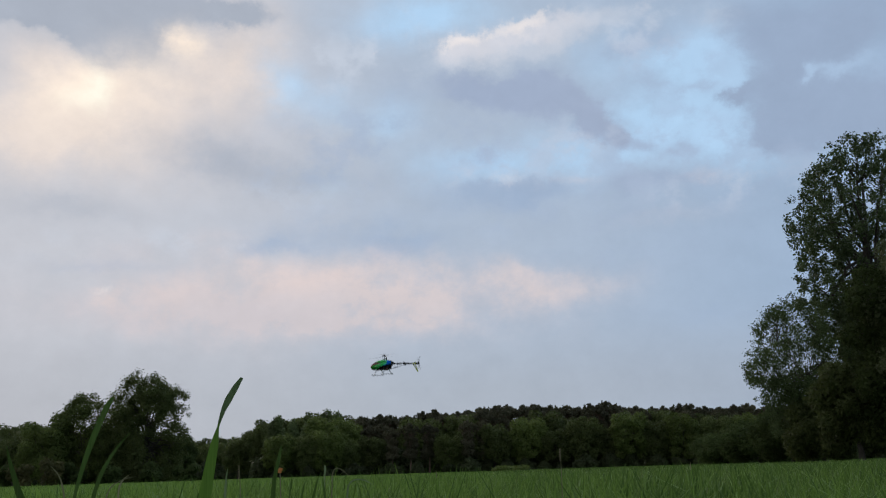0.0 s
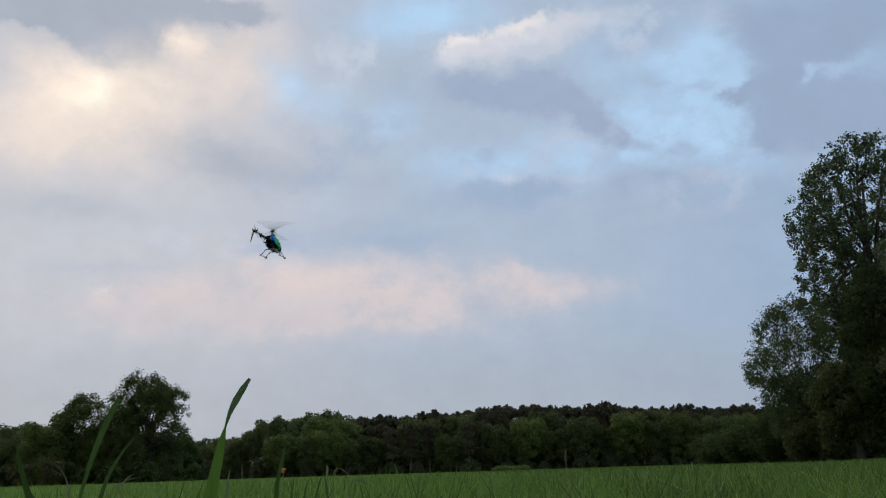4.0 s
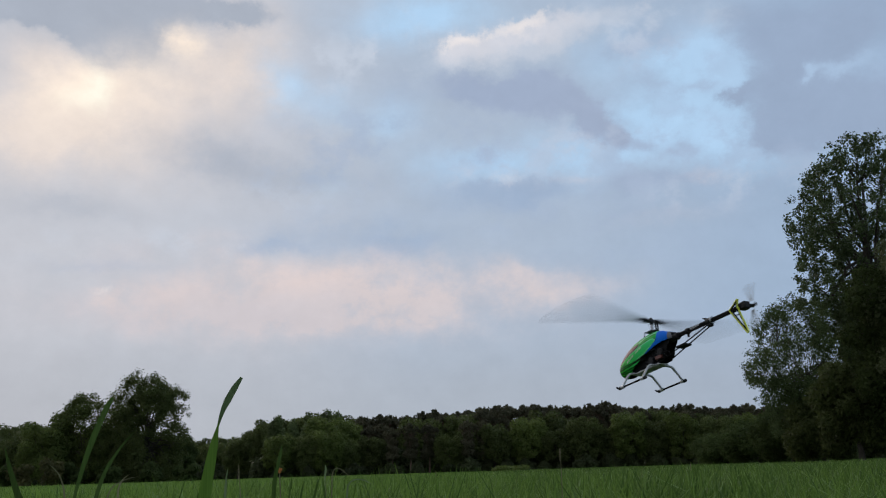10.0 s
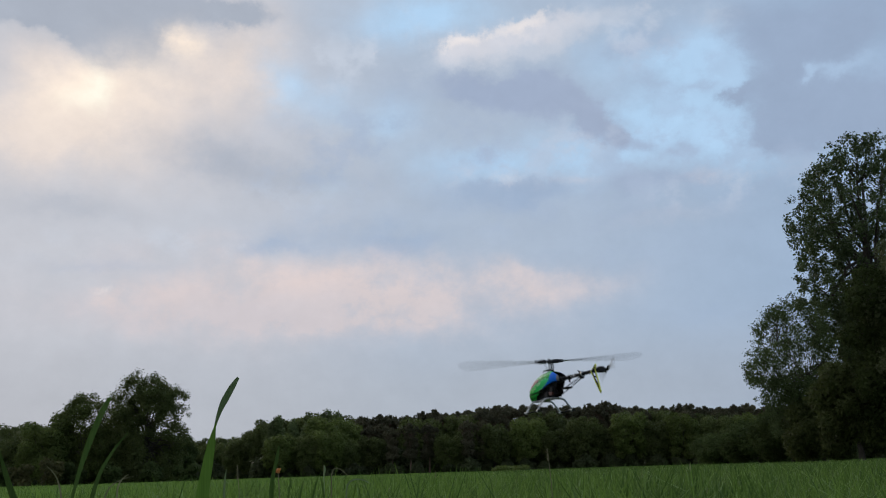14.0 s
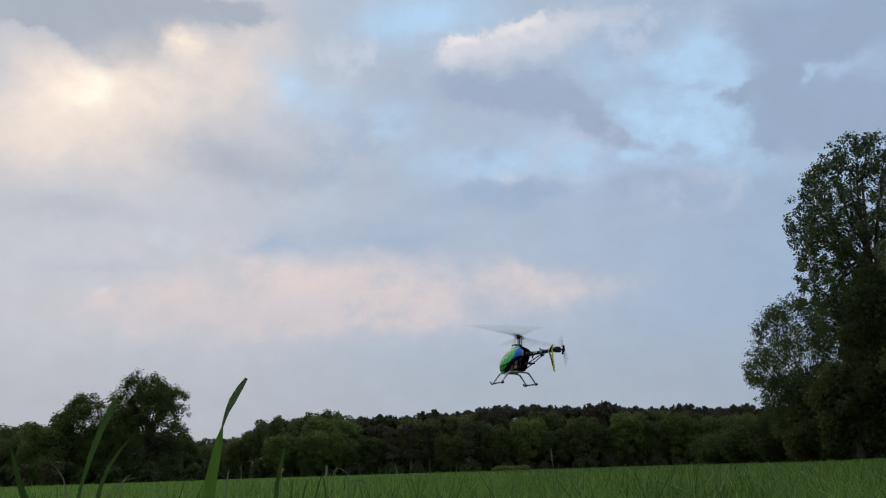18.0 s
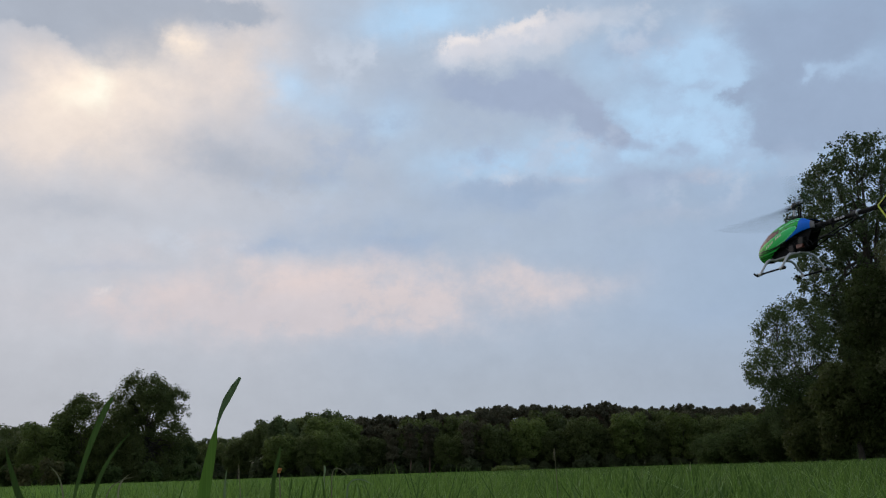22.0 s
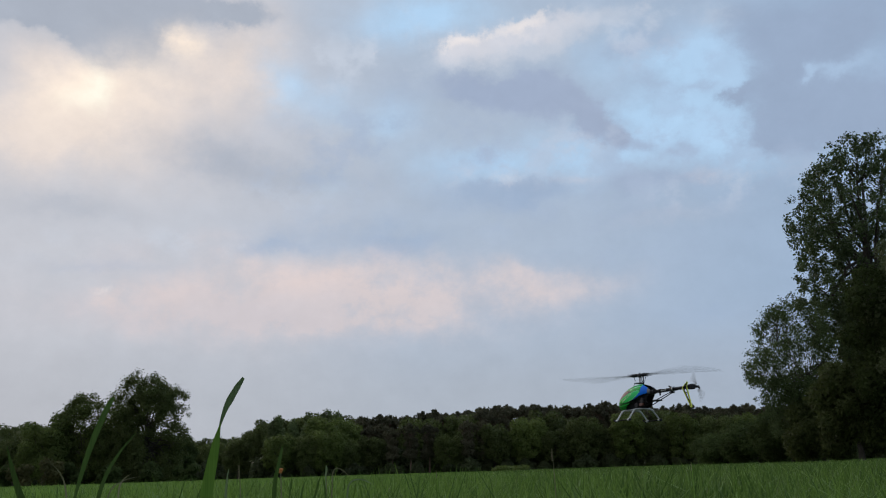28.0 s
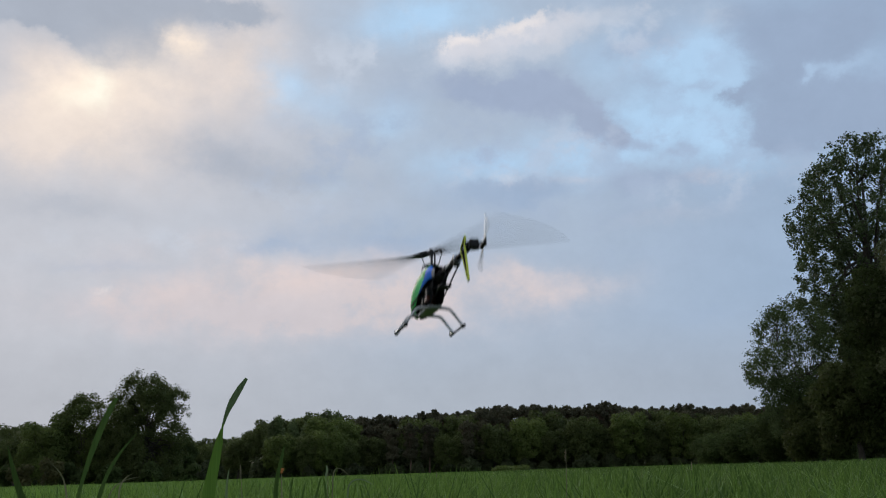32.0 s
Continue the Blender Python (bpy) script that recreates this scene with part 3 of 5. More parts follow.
def forest():
    """The wood across the far side of the field, kinds built once and then copied."""
    rng = np.random.default_rng(5)
    kinds = {"oak": [], "lime": [], "pine": [], "aspen": [], "shrub": []}
    for k in range(3):
        kinds["oak"].append(tree("oak_tree", 10 + k, round_lobes(10 + k, 11, 8.5, 1.2, 30, 0.34), (0, 0, 4), 16000, 0.23, OAK_LEAF, BARK, 0.24,
                                 "broad dark green oak at the edge of the wood", shell=0.6))
        kinds["lime"].append(tree("lime_tree", 20 + k, round_lobes(20 + k, 10.6, 8.2, 0.9, 30, 0.34), (0, 0, 3.6), 16000, 0.23, LIME_LEAF, BARK, 0.22,
                                  "fresh green broadleaf tree at the edge of the wood", shell=0.6))
        top = []
        for u in np.linspace(0, 1, 30):
            wide = 2.7 * (1.0 - 0.72 * u ** 1.6)
            a, r = rng.uniform(0, 6.28), float(np.interp(u, [0, 0.5, 1], [1.35, 1.1, 0.42])) * rng.uniform(0.8, 1.15)
            reach = max(0.0, wide - 0.8 * r) * math.sqrt(rng.random())
            top.append((reach * math.cos(a), reach * math.sin(a), 4.6 + 8.6 * u, r, r, r * 0.62))
        for _ in range(46):
            a, reach = rng.uniform(0, 6.28), 2.6 * math.sqrt(rng.random())
            r = rng.uniform(0.22, 0.42)
            top.append((reach * math.cos(a), reach * math.sin(a), 12.7 - 0.2 * reach ** 2 + rng.uniform(-0.5, 0.35), r, r, rng.uniform(0.35, 0.7)))
        kinds["pine"].append(tree("pine_tree", 30 + k, top, (0, 0, 11), 16000, 0.18, PINE_LEAF, PINE_BARK, 0.2,
                                  "dark brownish pine with a bare trunk and ragged top", shell=0.5, long=1.9, twigs=1))
    for k in range(2):
        tall = [(rng.uniform(-0.8, 0.8), rng.uniform(-0.8, 0.8), z, 1.5 * (1.2 - z / 22), 1.5 * (1.2 - z / 22), 1.5) for z in np.linspace(3, 12.6, 11)]
        kinds["aspen"].append(tree("aspen_tree", 40 + k, tall, (0, 0, 9), 4800, 0.32, PALE_LEAF, PALE_BARK, 0.16,
                                   "slim pale green aspen in the wood", shell=0.5))
        low = [(rng.uniform(-2.4, 2.4), rng.uniform(-1, 1), rng.uniform(0.5, 2.2), 1.3, 1.2, 1.2) for _ in range(8)]
        kinds["shrub"].append(tree("shrub", 50 + k, low, (0, 0, 0.6), 3000, 0.30, UNDER_LEAF, BARK, 0.06,
                                   "dark green shrub below the trees", "shrub", shell=0.5))
    used, first = {k: 0 for k in kinds}, []

    def put(kind, az, far, tall):
        one = kinds[kind][used[kind] % len(kinds[kind])]
        used[kind] += 1
        x, y = at(az, far)
        k = tall / top_of(one)
        m = Matrix.LocRotScale((x, y, 0), Euler((0, 0, rng.uniform(0, 6.28))), (k * rng.uniform(0.92, 1.12), k * rng.uniform(0.92, 1.12), k))
        if used[kind] <= len(kinds[kind]):
            first.append((one, m))
        else:
            tagged(copy_thing(one, m), group={"pine": "pines in the wood", "shrub": "shrubs along the wood"}.get(kind, "broadleaf trees in the wood"))

    def skyline(az):
        """Height of the wood as an angle, over the bearing."""
        return float(np.interp(az, [-28.2, -25.0, -23.3, -21.6, -16.1, -14.9, -13.0, -11.7, -11.2, -10.8, -8.8, -7.0, -6.3, -6.1, -5.1, -3.1, -1.1, 1.2, 2.6, 4.6, 6.9, 9.3, 10.2, 13.4, 16.6, 19.6, 28.0],
                               [3.11, 3.08, 3.21, 2.79, 2.23, 2.14, 2.25, 2.25, 2.6, 3.33, 3.45, 3.8, 3.69, 3.22, 3.33, 3.3, 3.51, 3.5, 3.72, 3.75, 3.59, 3.69, 3.46, 3.28, 3.19, 3.07, 2.77]))

    for az in np.arange(-29, 28, 0.8):
        far = 215 if az > -10.6 else 270
        kind = "pine" if az > -5.4 else ("aspen" if az > -10.6 else "oak")
        a = az + rng.uniform(-0.3, 0.3)
        put(kind, a, far + rng.uniform(-4, 4), far * math.tan(radians(skyline(a))) * rng.uniform(0.965, 1.035))
    for az in np.arange(-12, 28, 0.75):
        a = az + rng.uniform(-0.3, 0.3)
        put("pine" if az > -5.4 else "oak", a, 226 + rng.uniform(-4, 4), 226 * math.tan(radians(skyline(a))) * rng.uniform(0.93, 1.0))
    for az in np.arange(-29, 28, 1.15):
        far = 206 if az > -10.6 else 255
        kind = rng.choice(["pine", "pine", "pine", "oak"]) if az > -5.4 else rng.choice(["aspen", "oak", "lime"])
        a = az + rng.uniform(-0.4, 0.4)
        put(str(kind), a, far + rng.uniform(-3, 3), far * math.tan(radians(skyline(a))) * rng.uniform(0.82, 0.98))
    fronts = [(-9.9, 0.72, "lime"), (-8.3, 0.66, "oak"), (-7.2, 0.7, "lime"), (-6.0, 0.62, "oak"), (-4.6, 0.66, "oak"), (-3.4, 0.8, "pine"), (-2.3, 0.86, "pine"), (-1.2, 0.8, "pine"), (0.0, 0.62, "oak"), (1.1, 0.84, "pine"), (2.0, 0.8, "pine"),
              (2.6, 0.72, "oak"), (4.7, 0.80, "lime"), (6.4, 0.62, "oak"), (7.9, 0.80, "oak"), (9.4, 0.66, "oak"), (10.6, 0.90, "lime"), (11.9, 0.74, "oak"), (13.5, 0.88, "lime"),
              (15.4, 0.82, "oak"), (17.0, 0.86, "lime"), (18.6, 0.9, "oak"), (20.4, 0.9, "oak"), (22, 0.9, "lime")]
    for az, share, kind in fronts:
        far = 196 + rng.uniform(-3, 3)
        put(kind, az, far, far * math.tan(radians(skyline(az))) * share)
    for az in np.arange(-28, 27, 1.15):
        far = (192 if az > -10.6 else 245) + rng.uniform(-3, 3)
        put("shrub", az + rng.uniform(-0.4, 0.4), far, rng.uniform(1.5, 2.8))
    for row in range(3):
        for az in np.arange(-28, 27, 1.1):
            far = (201 if az > -10.6 else 252) + 7 * row
            put("shrub", az + rng.uniform(-0.4, 0.4), far, rng.uniform(3.6, 5.6))
    for one, m in first:
        one.matrix_basis = m


forest()


def near_trees():
    # the big oak and its neighbours at 120 m
    left = [(0.6, 4.6), (4.0, 4.8), (8.0, 4.5), (10.5, 4.3), (11.5, 3.9), (12.2, 3.2), (12.9, 2.2), (13.3, 0.8)]
    right = [(0.6, 5.0), (5.0, 5.3), (5.7, 5.4), (6.7, 4.9), (7.4, 4.6), (8.0, 5.6), (9.9, 5.3), (11.0, 4.6), (12.0, 3.0), (12.6, 2.0), (13.3, 0.3)]
    tufts = crown_tufts(71, left, right, 980, 0.66, -0.07, 0.42)
    move(tufted_tree("oak_tree", 71, tufts, (0.2, 0, 5.5), 72000, 0.155, OAK_LEAF, BARK, 0.30, "large spreading dark green oak at the field edge", 44, 1.15), *at(-17.45, 120), 17.45, 12.45)
    left = [(0.4, 5.2), (4.0, 5.2), (6.2, 4.9), (8.0, 3.8), (9.2, 2.6), (10.2, 1.4), (10.6, 0.4)]
    right = [(0.4, 4.6), (6.0, 5.0), (9.0, 4.8), (10.0, 3.6), (10.6, 0.8)]
    tufts = crown_tufts(72, left, right, 860, 0.66, -0.35, 0.42)
    move(tufted_tree("field_tree", 72, tufts, (0, 0, 4.0), 46000, 0.17, LIME_LEAF, BARK, 0.22, "yellowish green broad tree beside the large oak", 30, 1.2), *at(-20.7, 123), 20.7, 10.4)
    for k, (az, far, high, wide, low, leaf, lab) in enumerate([
            (-22.6, 122, 7.4, 6.5, 0.6, LIME_LEAF, "mid-sized dark tree beside the large oak"),
            (-18.9, 121, 7.2, 6.4, 0.5, OAK_LEAF, "low dark tree under the large oak"),
            (-15.6, 126, 5.6, 4.6, 0.4, SHADE_LEAF, "low dark tree beside the large oak"),
            (-24.2, 128, 6.4, 6.6, 0.4, OAK_LEAF, "low dark tree at the field edge")]):
        move(tree("field_tree", 80 + k, round_lobes(80 + k, high, wide, low, 14), (0, 0, high * 0.4), 17000, 0.17, leaf, BARK, 0.2, lab, shell=0.6, long=1.2), *at(az, far), high=high)
    for k, (az, far, high, leaf) in enumerate([(-22.3, 112, 2.9, DRY_LEAF), (-21.3, 113, 2.4, SHADE_LEAF), (-23.6, 112, 2.3, DRY_LEAF), (-19.5, 113, 2.0, SHADE_LEAF),
                                              (-17.0, 112, 2.2, SHADE_LEAF), (-24.8, 113, 2.2, SHADE_LEAF), (-15.2, 114, 2.0, SHADE_LEAF)]):
        rng = np.random.default_rng(90 + k)
        lobes = [(rng.uniform(-1.2, 1.2), rng.uniform(-0.6, 0.6), high * u, 0.8, 0.8, high * 0.28) for u in (0.2, 0.35, 0.5, 0.65, 0.78)]
        move(tree("shrub", 95 + k, lobes, (0, 0, 0.5), 1500, 0.25, leaf, BARK, 0.05, "shrub in front of the field trees" if leaf is SHADE_LEAF else "yellowish dry shrub in front of the field trees", "shrub", shell=0.3), *at(az, far))
    # the low mound of weeds at the far field edge
    rng = np.random.default_rng(7)
    lobes = [(x, 0, 0.20 + 0.2 * rng.random(), 1.0, 1.0, 0.4) for x in np.linspace(-1.4, 1.4, 6)]
    move(tree("weed_clump", 99, lobes, (0, 0, 0.3), 1800, 0.20, LIME_LEAF, BARK, 0.02, "low pale green clump of weeds at the field edge", "weeds", shell=0.3), *at(3.55, 120))

    # tall poplar at the right-hand field edge
    left = [(2.5, 2.2), (6.6, 2.6), (8.0, 3.8), (9.0, 4.6), (10.1, 4.4), (10.8, 4.5), (11.4, 4.1), (11.9, 4.7), (12.5, 4.8), (13.6, 4.6), (14.6, 4.5), (15.2, 4.1), (15.5, 3.4), (16.6, 3.4), (17.3, 2.9), (17.8, 2.0), (18.2, 1.2), (18.8, 0.5)]
    right = [(2.5, 3.6), (9.0, 4.4), (13.0, 4.8), (15.5, 4.4), (17.5, 3.2), (18.3, 2.2), (18.8, 0.8)]
    tufts = crown_tufts(61, left, right, 2000, 0.36, 0.04, 1.25, 0.25)
    move(tufted_tree("poplar_tree", 62, tufts, (0, 0, 12.5), 94000, 0.12, POPLAR_LEAF, BARK, 0.34, "tall full-leaved poplar at the field edge", 46, 1.15), *at(24.55, 60), -24.55, 18.7)
    # airy willow below it
    left = [(1.8, 2.0), (3.3, 2.6), (4.4, 3.0), (5.3, 3.5), (5.8, 3.7), (6.1, 3.2), (6.9, 2.6), (8.2, 2.3), (8.8, 1.4), (9.3, 0.4)]
    right = [(1.8, 2.0), (4.4, 3.2), (6.5, 3.2), (8.2, 2.4), (9.2, 0.4)]
    tufts = crown_tufts(64, left, right, 900, 0.36, -0.04, 1.1, 0.2)
    move(tufted_tree("willow_tree", 64, tufts, (0.3, 0, 5.2), 46000, 0.060, WILLOW_LEAF, BARK, 0.085, "airy grey-green willow with open twigs at the field edge", 60, 2.4, 0.5, 0.1), *at(20.3, 57), -20.3, 9.0)
    # dense dark trees in front of the poplar
    for k, (az, far, high, wide, low, leaf) in enumerate([
            (25.4, 50, 9.2, 4.8, 0.4, SHADE_LEAF), (22.9, 52, 4.9, 4.0, 0.3, OAK_LEAF), (27.0, 49, 10.4, 5.2, 0.3, UNDER_LEAF), (21.0, 56, 3.4, 4.0, 0.2, OAK_LEAF),
            (19.4, 66, 3.4, 5.0, 0.3, SHADE_LEAF), (17.6, 78, 3.2, 5.6, 0.3, SHADE_LEAF), (15.9, 96, 3.0, 6.4, 0.3, SHADE_LEAF), (25.7, 62, 8.4, 5.4, 0.5, UNDER_LEAF), (27.5, 60, 11, 6.0, 0.5, UNDER_LEAF)]):
        move(tree("field_tree", 100 + k, round_lobes(100 + k, high, wide, low, 15), (0, 0, high * 0.35), 25000, 0.115, leaf, BARK, 0.15, "dense dark green tree below the poplar", shell=0.6), *at(az, far), high=high)


near_trees()


# ---- grass ----
def blades(rng, xy, tall, wide, lean=0.5, base=0.0):
    """Two-piece bent blades at the given places: a straight foot and a tip that leans over."""
    n = len(xy)
    a = rng.uniform(0, 2 * math.pi, n)
    x, y = xy[:, 0], xy[:, 1]
    clump = np.sin(2.3 * x + 1.1 * np.sin(1.7 * y)) * np.sin(1.9 * y + 1.3 * np.sin(2.9 * x)) + 0.6 * np.sin(6.1 * x + 2.0 * y) * np.sin(5.3 * y - 1.4 * x)
    h = tall * (0.62 + 0.55 * rng.random(n)) * (1 + 0.08 * clump)
    w = wide * (0.7 + 0.6 * rng.random(n))
    way = np.stack([np.cos(a), np.sin(a), np.zeros(n)], 1)
    b = rng.uniform(0, 2 * math.pi, n)
    side = np.stack([np.cos(b), np.sin(b), np.zeros(n)], 1) * w[:, None] / 2
    bend = (lean * (0.2 + rng.random(n)) * h)[:, None]
    foot = np.concatenate([xy, np.full((n, 1), base)], 1)
    mid = foot + way * bend * 0.28 + np.array([0, 0, 1]) * (h * 0.6)[:, None]
    tip = foot + way * bend + np.array([0, 0, 1]) * h[:, None]
    low = np.stack([foot - side, foot + side, mid + side * 0.85, mid - side * 0.85], 1)
    top = np.stack([mid - side * 0.85, mid + side * 0.85, tip + side * 0.12, tip - side * 0.12], 1)
    return np.concatenate([low, top])


def wedge(rng, n, near, far, half=31.0, power=1.0):
    """Places in the field before the camera, spread evenly over the ground."""
    d = np.sqrt(near ** 2 + (far ** 2 - near ** 2) * rng.random(n) ** power)
    a = np.radians(rng.uniform(-half, half, n))
    return np.stack([d * np.sin(a), d * np.cos(a)], 1)


def make_grass():
    rng = np.random.default_rng(11)
    sets = [blades(rng, wedge(rng, 30000, 1.9, 9), 0.135, 0.008, 0.6),
            blades(rng, wedge(rng, 40000, 8, 26), 0.135, 0.010, 0.6),
            blades(rng, wedge(rng, 50000, 24, 80), 0.14, 0.028, 0.6),
            blades(rng, wedge(rng, 50000, 70, 200), 0.15, 0.09, 0.6),
            blades(rng, wedge(rng, 3000, 1.1, 3.2), 0.172, 0.0045, 0.5),
            blades(rng, wedge(rng, 15000, 2.4, 9), 0.175, 0.0075, 0.28),
            blades(rng, wedge(rng, 700, 1.3, 4), 0.198, 0.0045, 0.25),
            blades(rng, wedge(rng, 4000, 3, 12), 0.195, 0.007, 0.25),
            blades(rng, wedge(rng, 1500, 2.4, 14), 0.195, 0.006, 0.35),
            blades(rng, wedge(rng, 12000, 9, 40), 0.185, 0.013, 0.25)]
    # the same meadow all round the camera
    sets += [blades(rng, wedge(rng, 70000, 0.45, 9, 180), 0.125, 0.0075, 0.6),
             blades(rng, wedge(rng, 60000, 8, 30, 180), 0.135, 0.014, 0.6),
             blades(rng, wedge(rng, 60000, 28, 110, 180), 0.14, 0.05, 0.6)]
    ob = new("grass", quads("grass", np.concatenate(sets), GRASS))
    tagged(ob, "dense fresh green meadow grass", "grass", kind="stuff")
    sets = [blades(rng, wedge(rng, 260, 1.3, 4), 0.200, 0.0050, 0.4), blades(rng, wedge(rng, 900, 4, 16), 0.200, 0.0075, 0.4), blades(rng, wedge(rng, 1500, 12, 45), 0.21, 0.011, 0.2)]
    sheen = [blades(rng, wedge(rng, 1100, 1.25, 3.2), 0.142, 0.0055, 1.1), blades(rng, wedge(rng, 5000, 2.6, 8), 0.160, 0.0085, 1.0), blades(rng, wedge(rng, 7000, 7, 22), 0.165, 0.014, 0.9),
             blades(rng, wedge(rng, 7000, 20, 70), 0.165, 0.030, 0.8), blades(rng, wedge(rng, 4000, 2, 9, 180), 0.15, 0.0085, 1.0)]
    ob = new("glossy_grass", quads("glossy_grass", np.concatenate(sheen), SHEEN_GRASS))
    tagged(ob, "bent blades with sky glints put into their light yellow-green colour", "grass", kind="stuff")
    ob = new("tall_dark_grass", quads("tall_dark_grass", np.concatenate(sets), DARK_GRASS))
    tagged(ob, "taller dark green blades standing out of the meadow", "grass", kind="stuff")
    xy = wedge(rng, 340, 2.2, 14)
    ob = new("dry_grass", quads("dry_grass", blades(rng, xy, 0.16, 0.003, 0.5), DRY))
    tagged(ob, "thin dry straw-coloured stalks in the meadow", "grass", kind="stuff")


make_grass()


# ---- the model helicopter: x to its nose, y to its left, z up, 0 at the mast on the boom's line ----
CARBON = surface("carbon_frame", (0.009, 0.009, 0.010), 0.75, vary=0.35, scale=60, spec=0.12)
BLACK = surface("black_plastic", (0.016, 0.016, 0.018), 0.6, spec=0.25)
RUBBER = surface("black_rubber", (0.015, 0.015, 0.015), 0.8)
GREY_PLASTIC = surface("grey_plastic", (0.46, 0.47, 0.49), 0.42, vary=0.1)
ALLOY = surface("machined_alloy", (0.42, 0.43, 0.45), 0.3, 0.9, vary=0.1)
DARK_ALLOY = surface("black_anodised_alloy", (0.035, 0.036, 0.04), 0.32, 0.7)


def graded_paint(name, rear, nose):
    """Glossy paint whose colour runs from one tone at the mast to another at the nose."""
    mat = surface(name, rear, 0.5, vary=0.1, scale=25, spec=0.10)
    t, n, l = links(mat)
    b, tc, sep, ramp = n["Principled BSDF"], n["Texture Coordinate"], n.new("ShaderNodeSeparateXYZ"), n.new("ShaderNodeMapRange")
    l.new(tc.outputs["Object"], sep.inputs[0])
    ramp.inputs["From Min"].default_value, ramp.inputs["From Max"].default_value = -0.02, 0.17
    l.new(sep.outputs[0], ramp.inputs["Value"])
    mix = n.new("ShaderNodeMix")
    mix.data_type = "RGBA"
    mix.inputs["B"].default_value = (*nose, 1)
    l.new(ramp.outputs["Result"], mix.inputs["Factor"])
    l.new(b.inputs["Base Color"].links[0].from_socket, mix.inputs["A"])
    l.new(mix.outputs["Result"], b.inputs["Base Color"])
    return mat


GREEN = graded_paint("green_gloss_paint", (0.020, 0.50, 0.075), (0.012, 0.24, 0.012))
LIME = graded_paint("lime_gloss_paint", (0.055, 0.74, 0.22), (0.035, 0.50, 0.025))
MINT = graded_paint("mint_gloss_paint", (0.22, 0.86, 0.45), (0.10, 0.62, 0.10))
BLUE = surface("blue_gloss_paint", (0.008, 0.17, 0.80), 0.5, vary=0.12, scale=25, spec=0.10)
PALE_MARK = surface("pale_lettering", (0.72, 0.80, 0.62), 0.4, vary=0.08)
LINE = surface("black_gloss_paint", (0.008, 0.013, 0.009), 0.45, spec=0.12)
SCREEN = surface("smoked_red_paint", (0.17, 0.058, 0.066), 0.5, vary=0.2, spec=0.12)
RIM = surface("grey_tinted_edge", (0.12, 0.125, 0.135), 0.35, coat=0.3)
YELLOW = surface("yellow_lime_edge", (0.62, 0.70, 0.06), 0.4, vary=0.08)
RUST = surface("red_brown_motor", (0.13, 0.045, 0.035), 0.4, 0.3)
ROTOR = surface("grey_carbon_blade", (0.10, 0.102, 0.108), 0.36, vary=0.2, coat=0.3)
TAIL_BLADE = surface("grey_plastic_blade", (0.40, 0.41, 0.42), 0.4)

CANOPY = [  # along, top, lower edge, half width, how far the shell wraps round below (degrees)
    (0.2060, -0.029, -0.034, 0.002, 89), (0.2010, -0.020, -0.044, 0.009, 89), (0.1900, -0.010, -0.056, 0.017, 88), (0.1740, 0.001, -0.066, 0.0245, 86),
    (0.1500, 0.013, -0.069, 0.0305, 78), (0.1200, 0.026, -0.062, 0.0350, 58), (0.0850, 0.036, -0.048, 0.0370, 42), (0.0450, 0.043, -0.033, 0.0370, 32),
    (0.0050, 0.046, -0.021, 0.0355, 26), (-0.0350, 0.044, -0.011, 0.0325, 24), (-0.0700, 0.037, -0.005, 0.0280, 24), (-0.1000, 0.028, -0.004, 0.0225, 24), (-0.1180, 0.020, -0.006, 0.0190, 26)]


def canopy_at(x, turn, inset=0.0):
    """A point of the canopy's skin: x along it, turn 0 at the left waterline, 90 on top, 180 at the right."""
    keys = [c[0] for c in reversed(CANOPY)]
    top, low, half = (float(np.interp(x, keys, [c[i] for c in reversed(CANOPY)])) for i in (1, 2, 3))
    wrap = float(np.interp(x, keys, [c[4] for c in reversed(CANOPY)]))
    mid = low + (top - low) * (0.46 if wrap > 70 else 0.46 - 0.14 * (70 - wrap) / 46)
    low = mid - (mid - low) / math.sin(radians(wrap))
    a = radians(turn)
    c, sn = math.cos(a), math.sin(a)
    y = math.copysign(abs(c) ** 0.86, c) * (half - inset)
    z = mid + (sn if sn < 0 else sn ** 0.95) * ((top - mid) if sn > 0 else (mid - low)) * (1 - inset / 0.04)
    return Vector((x, y, z))


